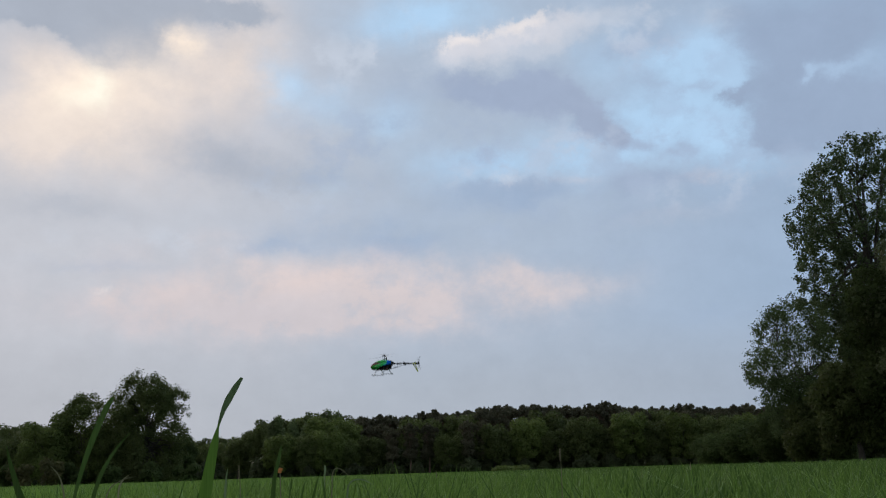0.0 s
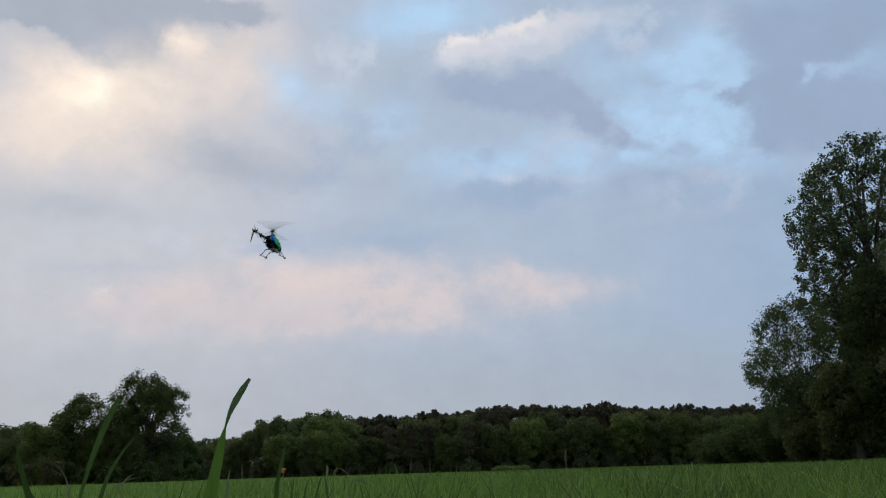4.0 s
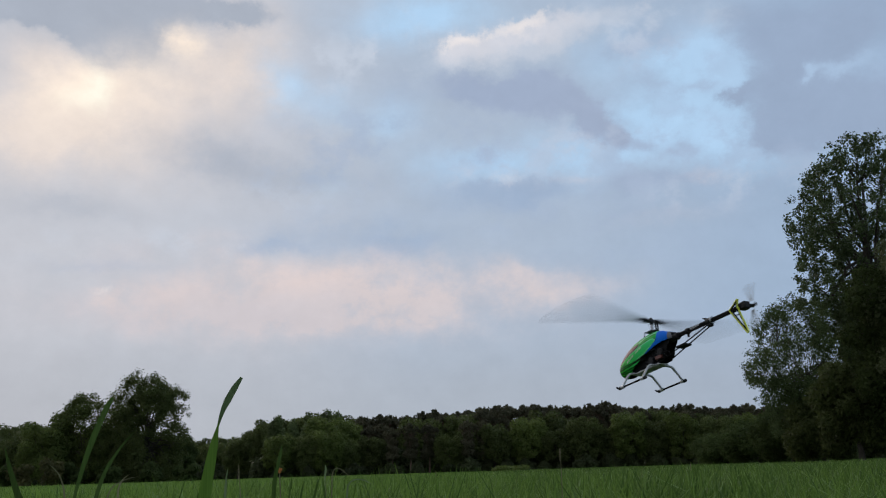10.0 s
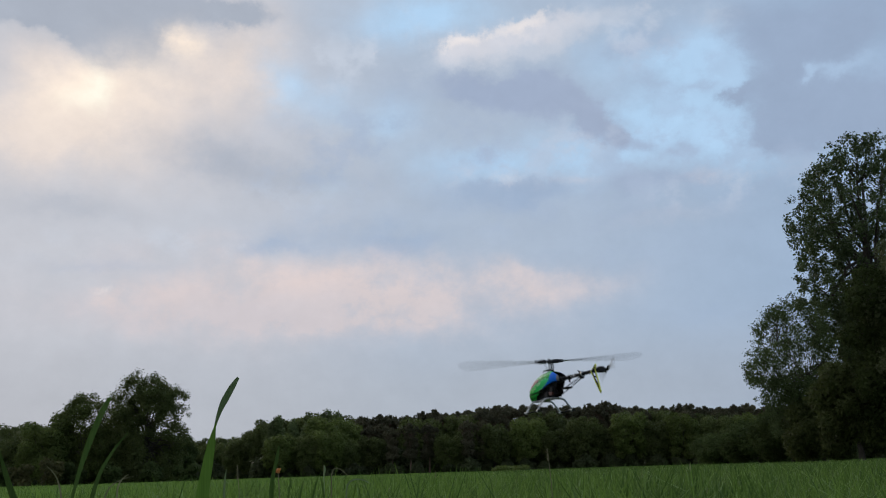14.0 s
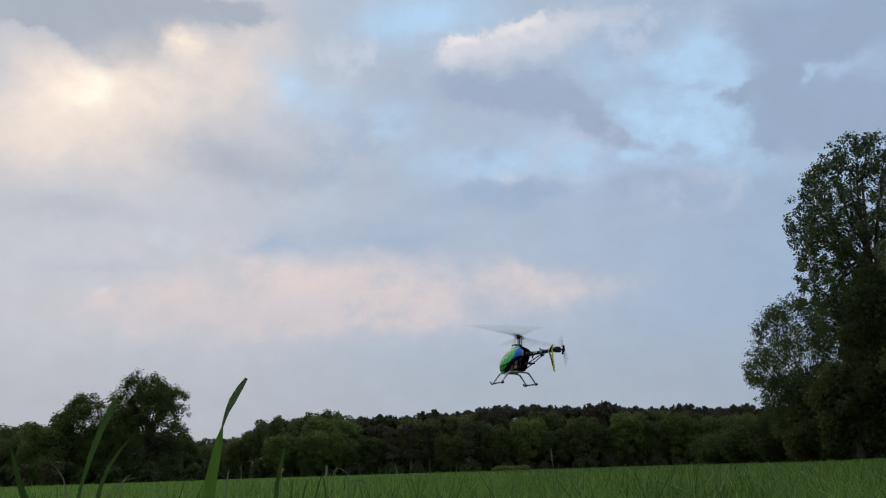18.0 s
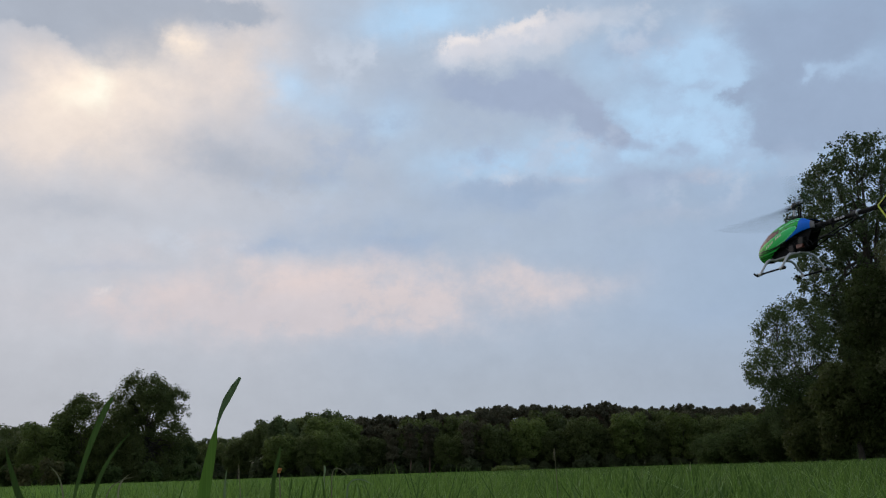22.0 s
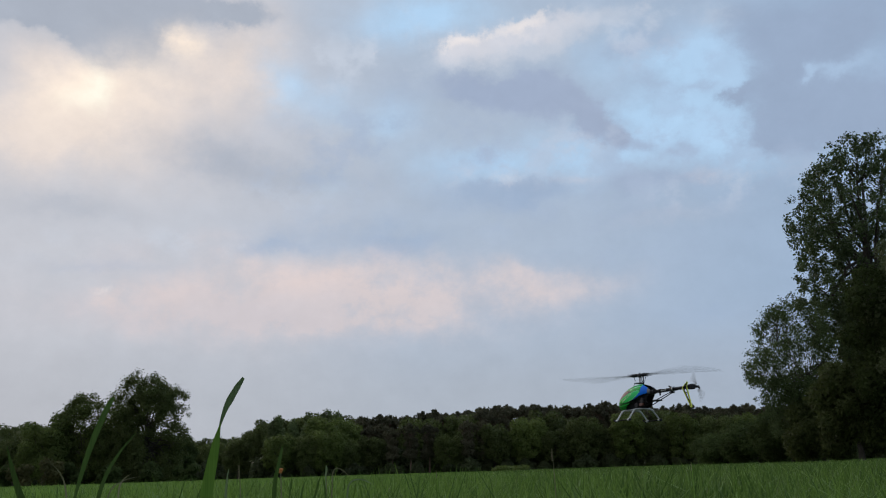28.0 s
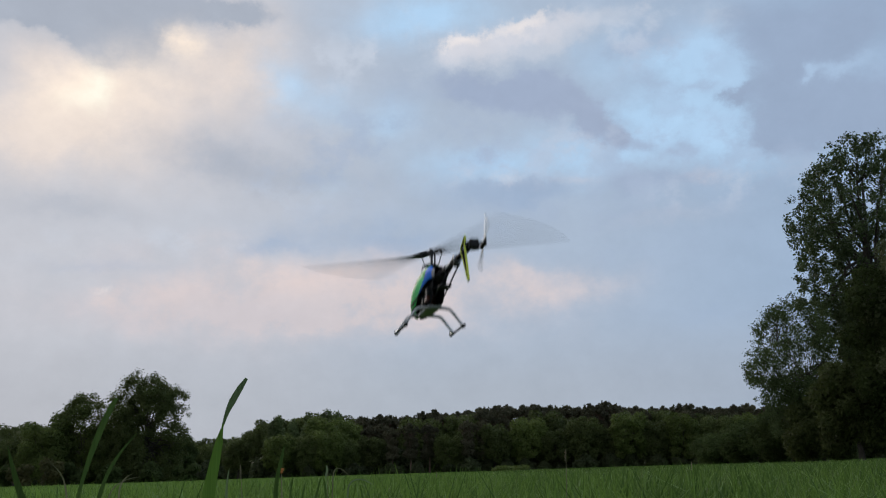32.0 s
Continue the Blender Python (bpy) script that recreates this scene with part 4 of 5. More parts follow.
def canopy_paint(x, turn):
    """Which paint lies where: 0 green, 1 lime, 2 mint, 3 blue, 4 black line, 5 screen, 6 grey tip."""
    up = 90 - abs(turn - 90)
    if x < -0.100:
        return 6
    # the bright side panel: rounded at its rear, drawn out to the nose
    low = float(np.interp(x, [-0.04, 0.02, 0.06, 0.09, 0.12, 0.15, 0.18, 0.2], [-10, -25, -24, -18, -10, -2, 10, 20]))
    mid, half = (17 + low) / 2, (17 - low) / 2
    back = -0.046 + 0.026 * min(1.6, abs(up - mid) / half) ** 3
    if low < up < 17 and x > back:
        rim = min(17 - up, up - low, (x - back) * 900)
        if rim < 4.5 and (up > mid or x < 0.06):
            return 2
        return 1 if x < 0.13 or up > mid else 0
    if x > back - 0.0035 and low - (5 if x > 0.016 else 2) < up < 20 + max(0.0, x - 0.1) * 30:
        return 4
    # blue behind it, running forward a little along the lower edge
    if x < back - 0.0035 and x < (-0.052 if up > mid else 0.004 - 0.0011 * (up + 24)):
        return 3
    if up <= low and x < 0.016:
        return 3
    if up <= low:
        # stripes round the lower nose
        band = (up - low) + (x - 0.1) * 90
        return 4 if band % 12 < 4.5 or x < 0.0 else (1 if band % 24 < 12 else 0)
    top = float(np.interp(x, [0.062, 0.09, 0.13, 0.15, 0.165], [32, 44, 58, 74, 95]))
    if x > 0.060 and 21 < up < top:
        return 5
    if x > 0.045 and 18 < up < top + 5:
        return 4
    # fine dark lines sweep back over the ridge; mint bands paint its sky highlights in
    sweep = up - 120 * (0.04 - x)
    if -0.05 < x < 0.05 and (28 < sweep < 32 or 44 < sweep < 47):
        return 4
    return 2 if x < 0.05 and (32 < sweep < 40 or 62 < up < 70) else 0


def make_canopy(parent):
    s, rows, steps = Shape(), [], 104
    xs = [0.206 - 0.324 * (k / 170) ** 1.15 for k in range(171)]
    keys = [c[0] for c in reversed(CANOPY)]
    for inset in (0.0, 0.0016):
        verts = []
        for x in xs:
            wrap = float(np.interp(x, keys, [c[4] for c in reversed(CANOPY)]))
            for k in range(steps + 1):
                verts.append(canopy_at(x, -wrap + (180 + 2 * wrap) * k / steps, inset))
        rows.append(verts)
    w = steps + 1
    for side, verts in enumerate(rows):
        by = {}
        for i in range(len(xs) - 1):
            x = (xs[i] + xs[i + 1]) / 2
            wrap = float(np.interp(x, keys, [c[4] for c in reversed(CANOPY)]))
            for k in range(steps):
                turn = -wrap + (180 + 2 * wrap) * (k + 0.5) / steps
                if 90 - abs(turn - 90) > 90 - (-0.022 - x) / 0.096 * 56:
                    continue  # cut out behind the mast
                paint = canopy_paint(x, turn) if side == 0 else 4
                by.setdefault(paint, []).append((i * w + k, i * w + k + 1, (i + 1) * w + k + 1, (i + 1) * w + k))
        n = len(s.v)
        s.v += [tuple(v) for v in verts]
        for paint, faces in by.items():
            s.f += [tuple(j + n for j in f) for f in faces]
            s.m += [paint] * len(faces)
    n = len(rows[0])
    for i in range(len(xs) - 1):
        for k in (0, steps):
            s.f.append((i * w + k, (i + 1) * w + k, n + (i + 1) * w + k, n + i * w + k))
            s.m.append(6)
    for k in list(range(20)) + list(range(steps - 20, steps)):
        a = (len(xs) - 1) * w + k
        s.f.append((a, a + 1, n + a + 1, n + a))
        s.m.append(6)
    me = bpy.data.meshes.new("canopy")
    me.from_pydata(s.v, [], s.f)
    for m in (GREEN, LIME, MINT, BLUE, LINE, SCREEN, RIM):
        me.materials.append(m)
    me.polygons.foreach_set("material_index", s.m)
    me.polygons.foreach_set("use_smooth", [True] * len(s.f))
    ob = new("canopy", me)
    ob.parent = parent
    tagged(ob, "glossy green and blue canopy with dark lines")
    # pale marks along both flanks, too small to read
    for flip in (0, 1):
        for k in range(8):
            if k == 4:
                continue
            x, up = 0.118 - 0.0115 * k, -6.0 + 1.2 * k
            a, b = canopy_at(x, up, -0.0006), canopy_at(x - 0.0055, up + 1.0, -0.0006)
            c, d = canopy_at(x - 0.0070, up + 8.5, -0.0006), canopy_at(x - 0.0015, up + 7.5, -0.0006)
            mark = Shape()
            pts = [Vector((p.x, -p.y if flip else p.y, p.z)) for p in (a, b, c, d)]
            off = Vector((0, -0.001 if not flip else 0.001, 0))
            mark.add(pts + [p + off for p in pts], [(0, 1, 2, 3), (7, 6, 5, 4), (0, 4, 5, 1), (1, 5, 6, 2), (2, 6, 7, 3), (3, 7, 4, 0)])
            part("mark", mark, PALE_MARK, ob, "pale lettering bar", smooth=False)
    return ob


def lens_blade(s, start, end, chord0, chord1, thick, axis, up):
    """A rotor blade with a rounded nose and a thin trailing edge, from start to end along the axis."""
    axis, up = Vector(axis), Vector(up)
    side = axis.cross(up)
    prof = [(0.5, 0.0), (0.42, 0.42), (0.2, 0.5), (-0.1, 0.4), (-0.5, 0.04), (-0.5, -0.04), (-0.1, -0.34), (0.2, -0.42), (0.42, -0.34)]
    n, verts, faces, cuts = len(prof), [], [], 7
    for k in range(cuts):
        u = k / (cuts - 1)
        c = chord0 + (chord1 - chord0) * u
        if k == cuts - 1:
            c *= 0.8
        for a, b in prof:
            verts.append(axis * (start + (end - start) * u) + side * (a * c) + up * (b * thick))
    for k in range(cuts - 1):
        for i in range(n):
            a, b = k * n + i, k * n + (i + 1) % n
            faces.append((a, b, b + n, a + n))
    faces += [tuple(reversed(range(n))), tuple(range((cuts - 1) * n, cuts * n))]
    s.add(verts, faces)


def make_helicopter():
    top = new("model_helicopter")
    top.empty_display_size = 0.1
    tagged(top, "green and blue radio-controlled model helicopter in flight over the meadow", "helicopter")
    make_canopy(top)

    # frame and works below the canopy
    outline = [(0.125, -0.020), (0.060, 0.018), (-0.030, 0.030), (-0.085, 0.022), (-0.104, 0.012), (-0.100, -0.012), (-0.084, -0.030), (-0.076, -0.052), (-0.058, -0.064), (0.030, -0.066), (0.105, -0.066), (0.125, -0.056)]
    for y in (-0.017, 0.0158):
        s = Shape()
        s.plate(outline, y, y + 0.0012)
        part("side_frame", s, CARBON, top, smooth=False)
    s = Shape()
    s.box((0.040, 0, -0.0675), (0.150, 0.038, 0.005))
    part("bottom_plate", s, GREY_PLASTIC, top, "pale grey bottom plate")
    s = Shape()
    s.box((0.110, 0, -0.044), (0.085, 0.032, 0.028), bevel=0.004)
    s.tube([(0.073, 0.008, -0.045), (0.05, 0.012, -0.035), (0.03, 0.018, -0.045), (0.0, 0.02, -0.06)], 0.0018, 6)
    part("battery", s, BLACK, top)
    for x, y, z in ((0.045, 0.022, -0.026), (0.045, -0.022, -0.026), (-0.055, 0.022, -0.035), (-0.005, 0.023, -0.052)):
        s = Shape()
        s.box((x, y, z), (0.024, 0.011, 0.022), bevel=0.0015)
        s.box((x, y, z - 0.003), (0.033, 0.009, 0.002))
        s.tube([(x + 0.006, y, z + 0.011), (x + 0.006, y, z + 0.016)], 0.003, 8)
        part("servo", s, BLACK, top)
    s = Shape()
    s.tube([(0.022, 0, -0.024), (0.022, 0, -0.054)], 0.0165, 18)
    s.tube([(0.022, 0, -0.054), (0.022, 0, -0.062)], 0.012, 18)
    part("motor", s, RUST, top, "red-brown brushless motor")
    s = Shape()
    s.box((-0.045, 0.0225, -0.050), (0.034, 0.009, 0.014), bevel=0.002)
    part("speed_controller", s, RUST, top, "red-brown speed controller")
    s = Shape()
    s.tube([(0, 0, -0.012), (0, 0, -0.019)], 0.031, 40)
    s.tube([(0, 0, -0.004), (0, 0, -0.012)], 0.018, 20)
    part("main_gear", s, BLACK, top, "black main gear wheel")
    s = Shape()
    s.box((-0.088, 0, -0.002), (0.036, 0.024, 0.022), bevel=0.006)
    s.tube([(-0.10, 0, 0), (-0.135, 0, 0)], 0.0105, 14)
    part("boom_mount", s, BLACK, top)
    for z in (0.036, 0.012):
        s = Shape()
        s.box((0, 0, z), (0.032, 0.032, 0.007), bevel=0.002)
        part("bearing_block", s, DARK_ALLOY, top)
    s = Shape()
    for k in range(6):
        a = k * 1.05
        s.tube([(0.02 - 0.02 * k, 0.016, -0.03 + 0.008 * math.sin(a)), (0.0 - 0.02 * k, 0.020, -0.05 + 0.006 * math.cos(a)), (-0.01 - 0.018 * k, 0.018, -0.058)], 0.0011, 5)
    s.tube([(-0.02, 0.012, -0.068), (-0.05, 0.016, -0.074), (-0.066, 0.02, -0.082)], 0.0007, 5)
    part("wiring", s, BLACK, top)

    # landing gear
    for x in (0.097, -0.018):
        s = Shape()
        half = [(x - 0.003, 0.079, -0.116), (x - 0.002, 0.070, -0.103), (x, 0.058, -0.0865), (x, 0.049, -0.0755), (x, 0.041, -0.0705), (x, 0.028, -0.0690)]
        pts = half + [(x, 0, -0.0686)] + [(a, -b, c) for a, b, c in reversed(half)]
        s.tube(pts, [0.0042, 0.0043, 0.0046, 0.0050, 0.0052, 0.0052, 0.0052, 0.0052, 0.0052, 0.0050, 0.0046, 0.0043, 0.0042], 10, flat=0.8)
        strut = part("skid_strut", s, GREY_PLASTIC, top, "pale grey arched skid strut")
        for y in (0.079, -0.079):
            c = Shape()
            c.tube([(x - 0.010, y, -0.118), (x + 0.006, y, -0.118)], 0.0052, 10)
            part("clip", c, GREY_PLASTIC, strut)
    for y in (0.079, -0.079):
        s = Shape()
        s.tube([(-0.036, y, -0.1185), (0.108, y, -0.1185), (0.118, y, -0.1178), (0.126, y, -0.1150), (0.131, y, -0.1105)], 0.0030, 10)
        pipe = part("skid_pipe", s, CARBON, top)
        for x in (0.110, -0.032):
            c = Shape()
            c.tube([(x - 0.007, y, -0.1185), (x - 0.005, y, -0.1185), (x + 0.005, y, -0.1185), (x + 0.007, y, -0.1185)], [0.0035, 0.0056, 0.0056, 0.0035], 10)
            part("rubber_stop", c, RUBBER, pipe)

    # tail
    s = Shape()
    s.tube([(-0.08, 0, 0), (-0.2, 0, -0.001), (-0.3, 0, -0.003), (-0.45, 0, -0.006)], 0.0072, 14)
    part("tail_boom", s, CARBON, top)
    s = Shape()
    s.tube([(-0.302, 0, -0.003), (-0.278, 0, -0.003)], 0.0108, 14)
    s.box((-0.290, 0, -0.014), (0.016, 0.016, 0.012))
    s.plate([(-0.292, 0.006), (-0.262, 0.016), (-0.258, 0.014), (-0.276, 0.004)], -0.002, 0.002)
    part("boom_clamp", s, BLACK, top)
    s = Shape()
    s.tube([(-0.2995, 0, -0.003), (-0.3045, 0, -0.003)], 0.0112, 14)
    part("clamp_ring", s, ALLOY, top, "bare alloy ring on the boom")
    for x in (-0.205, -0.217, -0.229, -0.241):
        for y in (0.0068, -0.0068):
            s = Shape()
            s.box((x, y, -0.001), (0.008, 0.0014, 0.0055))
            part("mark", s, GREY_PLASTIC, top, "pale lettering bar on the boom")
    s = Shape()
    s.tube([(-0.186, 0, -0.001), (-0.176, 0, -0.001)], 0.0098, 12)
    s.box((-0.181, 0, -0.014), (0.006, 0.006, 0.014))
    part("rod_guide", s, BLACK, top)
    for y in (0.013, -0.013):
        s = Shape()
        s.tube([(-0.070, y, -0.058), (-0.286, y * 0.5, -0.014)], 0.0021, 8)
        part("boom_support", s, CARBON, top)
    s = Shape()
    s.box((-0.150, 0, -0.0405), (0.044, 0.032, 0.0065), bevel=0.002)
    part("brace", s, BLACK, top)
    s = Shape()
    s.tube([(-0.09, 0.011, -0.006), (-0.29, 0.011, -0.012), (-0.445, 0.010, -0.012)], 0.0009, 6)
    part("tail_pushrod", s, CARBON, top)
    s = Shape()
    s.box((-0.447, -0.001, -0.006), (0.030, 0.022, 0.022), bevel=0.003)
    s.tube([(-0.456, -0.010, -0.006), (-0.456, -0.020, -0.006)], 0.0045, 12)
    s.box((-0.441, -0.014, -0.013), (0.018, 0.008, 0.004))
    part("tail_case", s, BLACK, top)
    s = Shape()
    fin = [(-0.401, -0.008), (-0.441, 0.015), (-0.4445, 0.013), (-0.437, -0.006), (-0.4675, -0.093), (-0.4625, -0.0955)]
    inner = [(-0.4085, -0.0080), (-0.4380, 0.0090), (-0.4325, -0.0060), (-0.4615, -0.0870)]
    s.tube([(x, 0.0162, z) for x, z in inner + inner[:2]], 0.0024, 6)
    s.tube([(-0.428, 0.0162, -0.030), (-0.4425, 0.0162, -0.034)], 0.0018, 6)
    s.tube([(-0.420, 0.0162, 0.001), (-0.436, 0.0162, -0.016)], 0.0022, 6)
    fin_ob = part("tail_fin", s, CARBON, top, "black tail fin edged in yellow-lime", smooth=False)
    s = Shape()
    s.tube([(x, 0.0162, z) for x, z in fin + fin[:2]], 0.0026, 6)
    part("fin_edge", s, YELLOW, fin_ob, "yellow-lime edge")
    s = Shape()
    s.box((-0.436, 0.011, -0.005), (0.016, 0.010, 0.012))
    part("fin_mount", s, BLACK, top)

    # mast, and the parts round it that do not turn
    s = Shape()
    s.tube([(0, 0, -0.03), (0, 0, 0.088)], 0.0040, 12)
    mast = part("mast", s, ALLOY, top, "bare steel mast")
    s = Shape()
    s.tube([(0, 0, 0.050), (0, 0, 0.054)], 0.019, 24)
    for k in range(3):
        a = radians(60 + 120 * k)
        s.tube([(0.016 * math.cos(a), 0.016 * math.sin(a), 0.051), (0.027 * math.cos(a), 0.027 * math.sin(a), 0.051)], 0.0026, 8)
    part("swashplate", s, DARK_ALLOY, top)
    s = Shape()
    for y in (-0.004, 0.004):
        s.tube([(-0.026, y, 0.036), (-0.027, y, 0.076), (-0.027, y * 0.4, 0.084)], 0.0024, 8)
    s.tube([(-0.026, -0.004, 0.040), (-0.026, 0.004, 0.040)], 0.002, 8)
    s.tube([(-0.027, -0.0018, 0.082), (-0.027, 0.0018, 0.082)], 0.0018, 8)
    part("guide_bracket", s, BLACK, top)
    for a in (60, 180, 300):
        s = Shape()
        c, d = math.cos(radians(a)), math.sin(radians(a))
        s.tube([(0.027 * c, 0.027 * d, 0.050), (0.030 * c + 0.012, 0.026 * d, 0.008)], 0.0011, 6)
        part("servo_link", s, BLACK, top)

    # main rotor
    s = Shape()
    s.box((0, 0, 0.0), (0.020, 0.016, 0.013), bevel=0.003)
    s.tube([(0, 0, -0.012), (0, 0, 0.006)], 0.0062, 14)
    s.tube([(0, 0, 0.006), (0, 0, 0.011)], 0.0045, 12)
    s.tube([(-0.03, 0, 0), (0.03, 0, 0)], 0.0025, 8)
    spun = [part("rotor_head", s, DARK_ALLOY, mast, "black rotor head")]
    for sign in (1, -1):
        s = Shape()
        s.tube([(sign * 0.012, 0, 0), (sign * 0.020, 0, 0), (sign * 0.040, 0, 0), (sign * 0.046, 0, 0)], [0.0070, 0.0086, 0.0086, 0.0060], 14)
        s.box((sign * 0.052, 0, 0), (0.020, 0.013, 0.011), bevel=0.002)
        s.tube([(sign * 0.028, 0, 0), (sign * 0.024, sign * 0.018, -0.002)], 0.0026, 8)
        spun.append(part("blade_grip", s, BLACK, mast))
        s = Shape()
        lens_blade(s, 0.050, 0.388, 0.031, 0.031, 0.0042, (sign, 0, 0), (0, 0, 1))
        spun.append(part("rotor_blade", s, ROTOR, mast, "grey carbon rotor blade"))
        s = Shape()
        s.tube([(sign * 0.024, sign * 0.018, -0.002), (sign * 0.012, sign * 0.016, -0.036)], 0.0013, 6)
        spun.append(part("pitch_link", s, BLACK, mast))

    # tail rotor
    s = Shape()
    s.tube([(0, 0.006, 0), (0, -0.006, 0)], 0.0055, 12)
    s.tube([(0, 0, 0.018), (0, 0, -0.018)], 0.0042, 10)
    tail = part("tail_rotor", s, DARK_ALLOY, top, "black tail rotor hub")
    whirled = []
    for sign in (1, -1):
        s = Shape()
        lens_blade(s, 0.014, 0.068, 0.013, 0.010, 0.0025, (0, 0, sign), (0, 1, 0))
        whirled.append(part("tail_blade", s, TAIL_BLADE, tail, "pale grey plastic tail blade"))
    return top, mast, spun, tail, whirled


helicopter, main_mast, head_parts, tail_rotor, tail_blades = make_helicopter()


# ---- tall blades and stalks that stand up round the camera ----
def ribbon(base, path, wide, profile, mat, label, twist=2.0):
    """One long blade with a keel: where it roots, the line of its upper part from there, its greatest width and the width along that part."""
    top = new("tall_grass")
    top.location = base
    line = [Vector((0, 0, 0)), Vector(path[0]) * 0.5] + [Vector(p) for p in path]
    fine, n = [], 5
    for k in range(len(line) - 1):
        a, b, c, d = line[max(k - 1, 0)], line[k], line[k + 1], line[min(k + 2, len(line) - 1)]
        span = (c - b).length
        go, come = (c - a).normalized() * span, (d - b).normalized() * span
        for i in range(n):
            u = i / n
            fine.append(b * (2 * u ** 3 - 3 * u * u + 1) + go * (u ** 3 - 2 * u * u + u) + c * (3 * u * u - 2 * u ** 3) + come * (u ** 3 - u * u))
    fine.append(line[-1])
    s, verts, low = Shape(), [], 2 * n
    for k, mid in enumerate(fine):
        u = max(0.0, (k - low) / (len(fine) - 1 - low))
        w = wide * float(np.interp(u, np.linspace(0, 1, len(profile)), profile)) / 2
        way = (fine[min(k + 1, len(fine) - 1)] - fine[max(k - 1, 0)]).normalized()
        across = Vector((way.z, 0, -way.x)).normalized()
        verts += [mid - across * w, mid + Vector((0, w * 0.5, 0)), mid + across * w]
    faces = [(k * 3 + i, k * 3 + (i + 1) % 3, k * 3 + 3 + (i + 1) % 3, k * 3 + 3 + i) for k in range(len(fine) - 1) for i in range(3)]
    s.add(verts, faces)
    s.m = [1 if (f[0] // 3 - low) / (len(fine) - 1 - low) > twist else 0 for f in faces]
    part("blade", s, [mat, BLADE_BACK], top)
    return tagged(top, label, "grass", group="tall grass round the camera")


def stalk(name, base, tip, thick, mat, head, head_mat, label, category="grass stalk"):
    """A thin stem with a seed head: how long and how thick the head is."""
    base, tip = Vector(base), Vector(tip)
    along = tip - base
    top = new(name)
    top.location = base
    s = Shape()
    s.tube([along * u + Vector((0.004 * math.sin(3 * u), 0, 0)) for u in np.linspace(0, 1, 7)], [thick * (1 - 0.5 * u) for u in np.linspace(0, 1, 7)], 6)
    part("stem", s, mat, top)
    if head:
        s = Shape()
        rng = np.random.default_rng(int(1000 * abs(base.x)))
        d = along.normalized()
        for k in range(14):
            u = k / 13
            p = along - d * head[0] * (1 - u)
            a = k * 2.4
            out = Vector((math.cos(a), math.sin(a), 0.9)) * head[1] * (1 - 0.5 * abs(2 * u - 1)) * rng.uniform(0.7, 1.2)
            s.tube([p, p + out * 0.6, p + out], [head[1] * 0.25, head[1] * 0.42, head[1] * 0.08], 5)
        part("seed_head", s, head_mat, top)
    return tagged(top, label, category, group="tall grass round the camera")


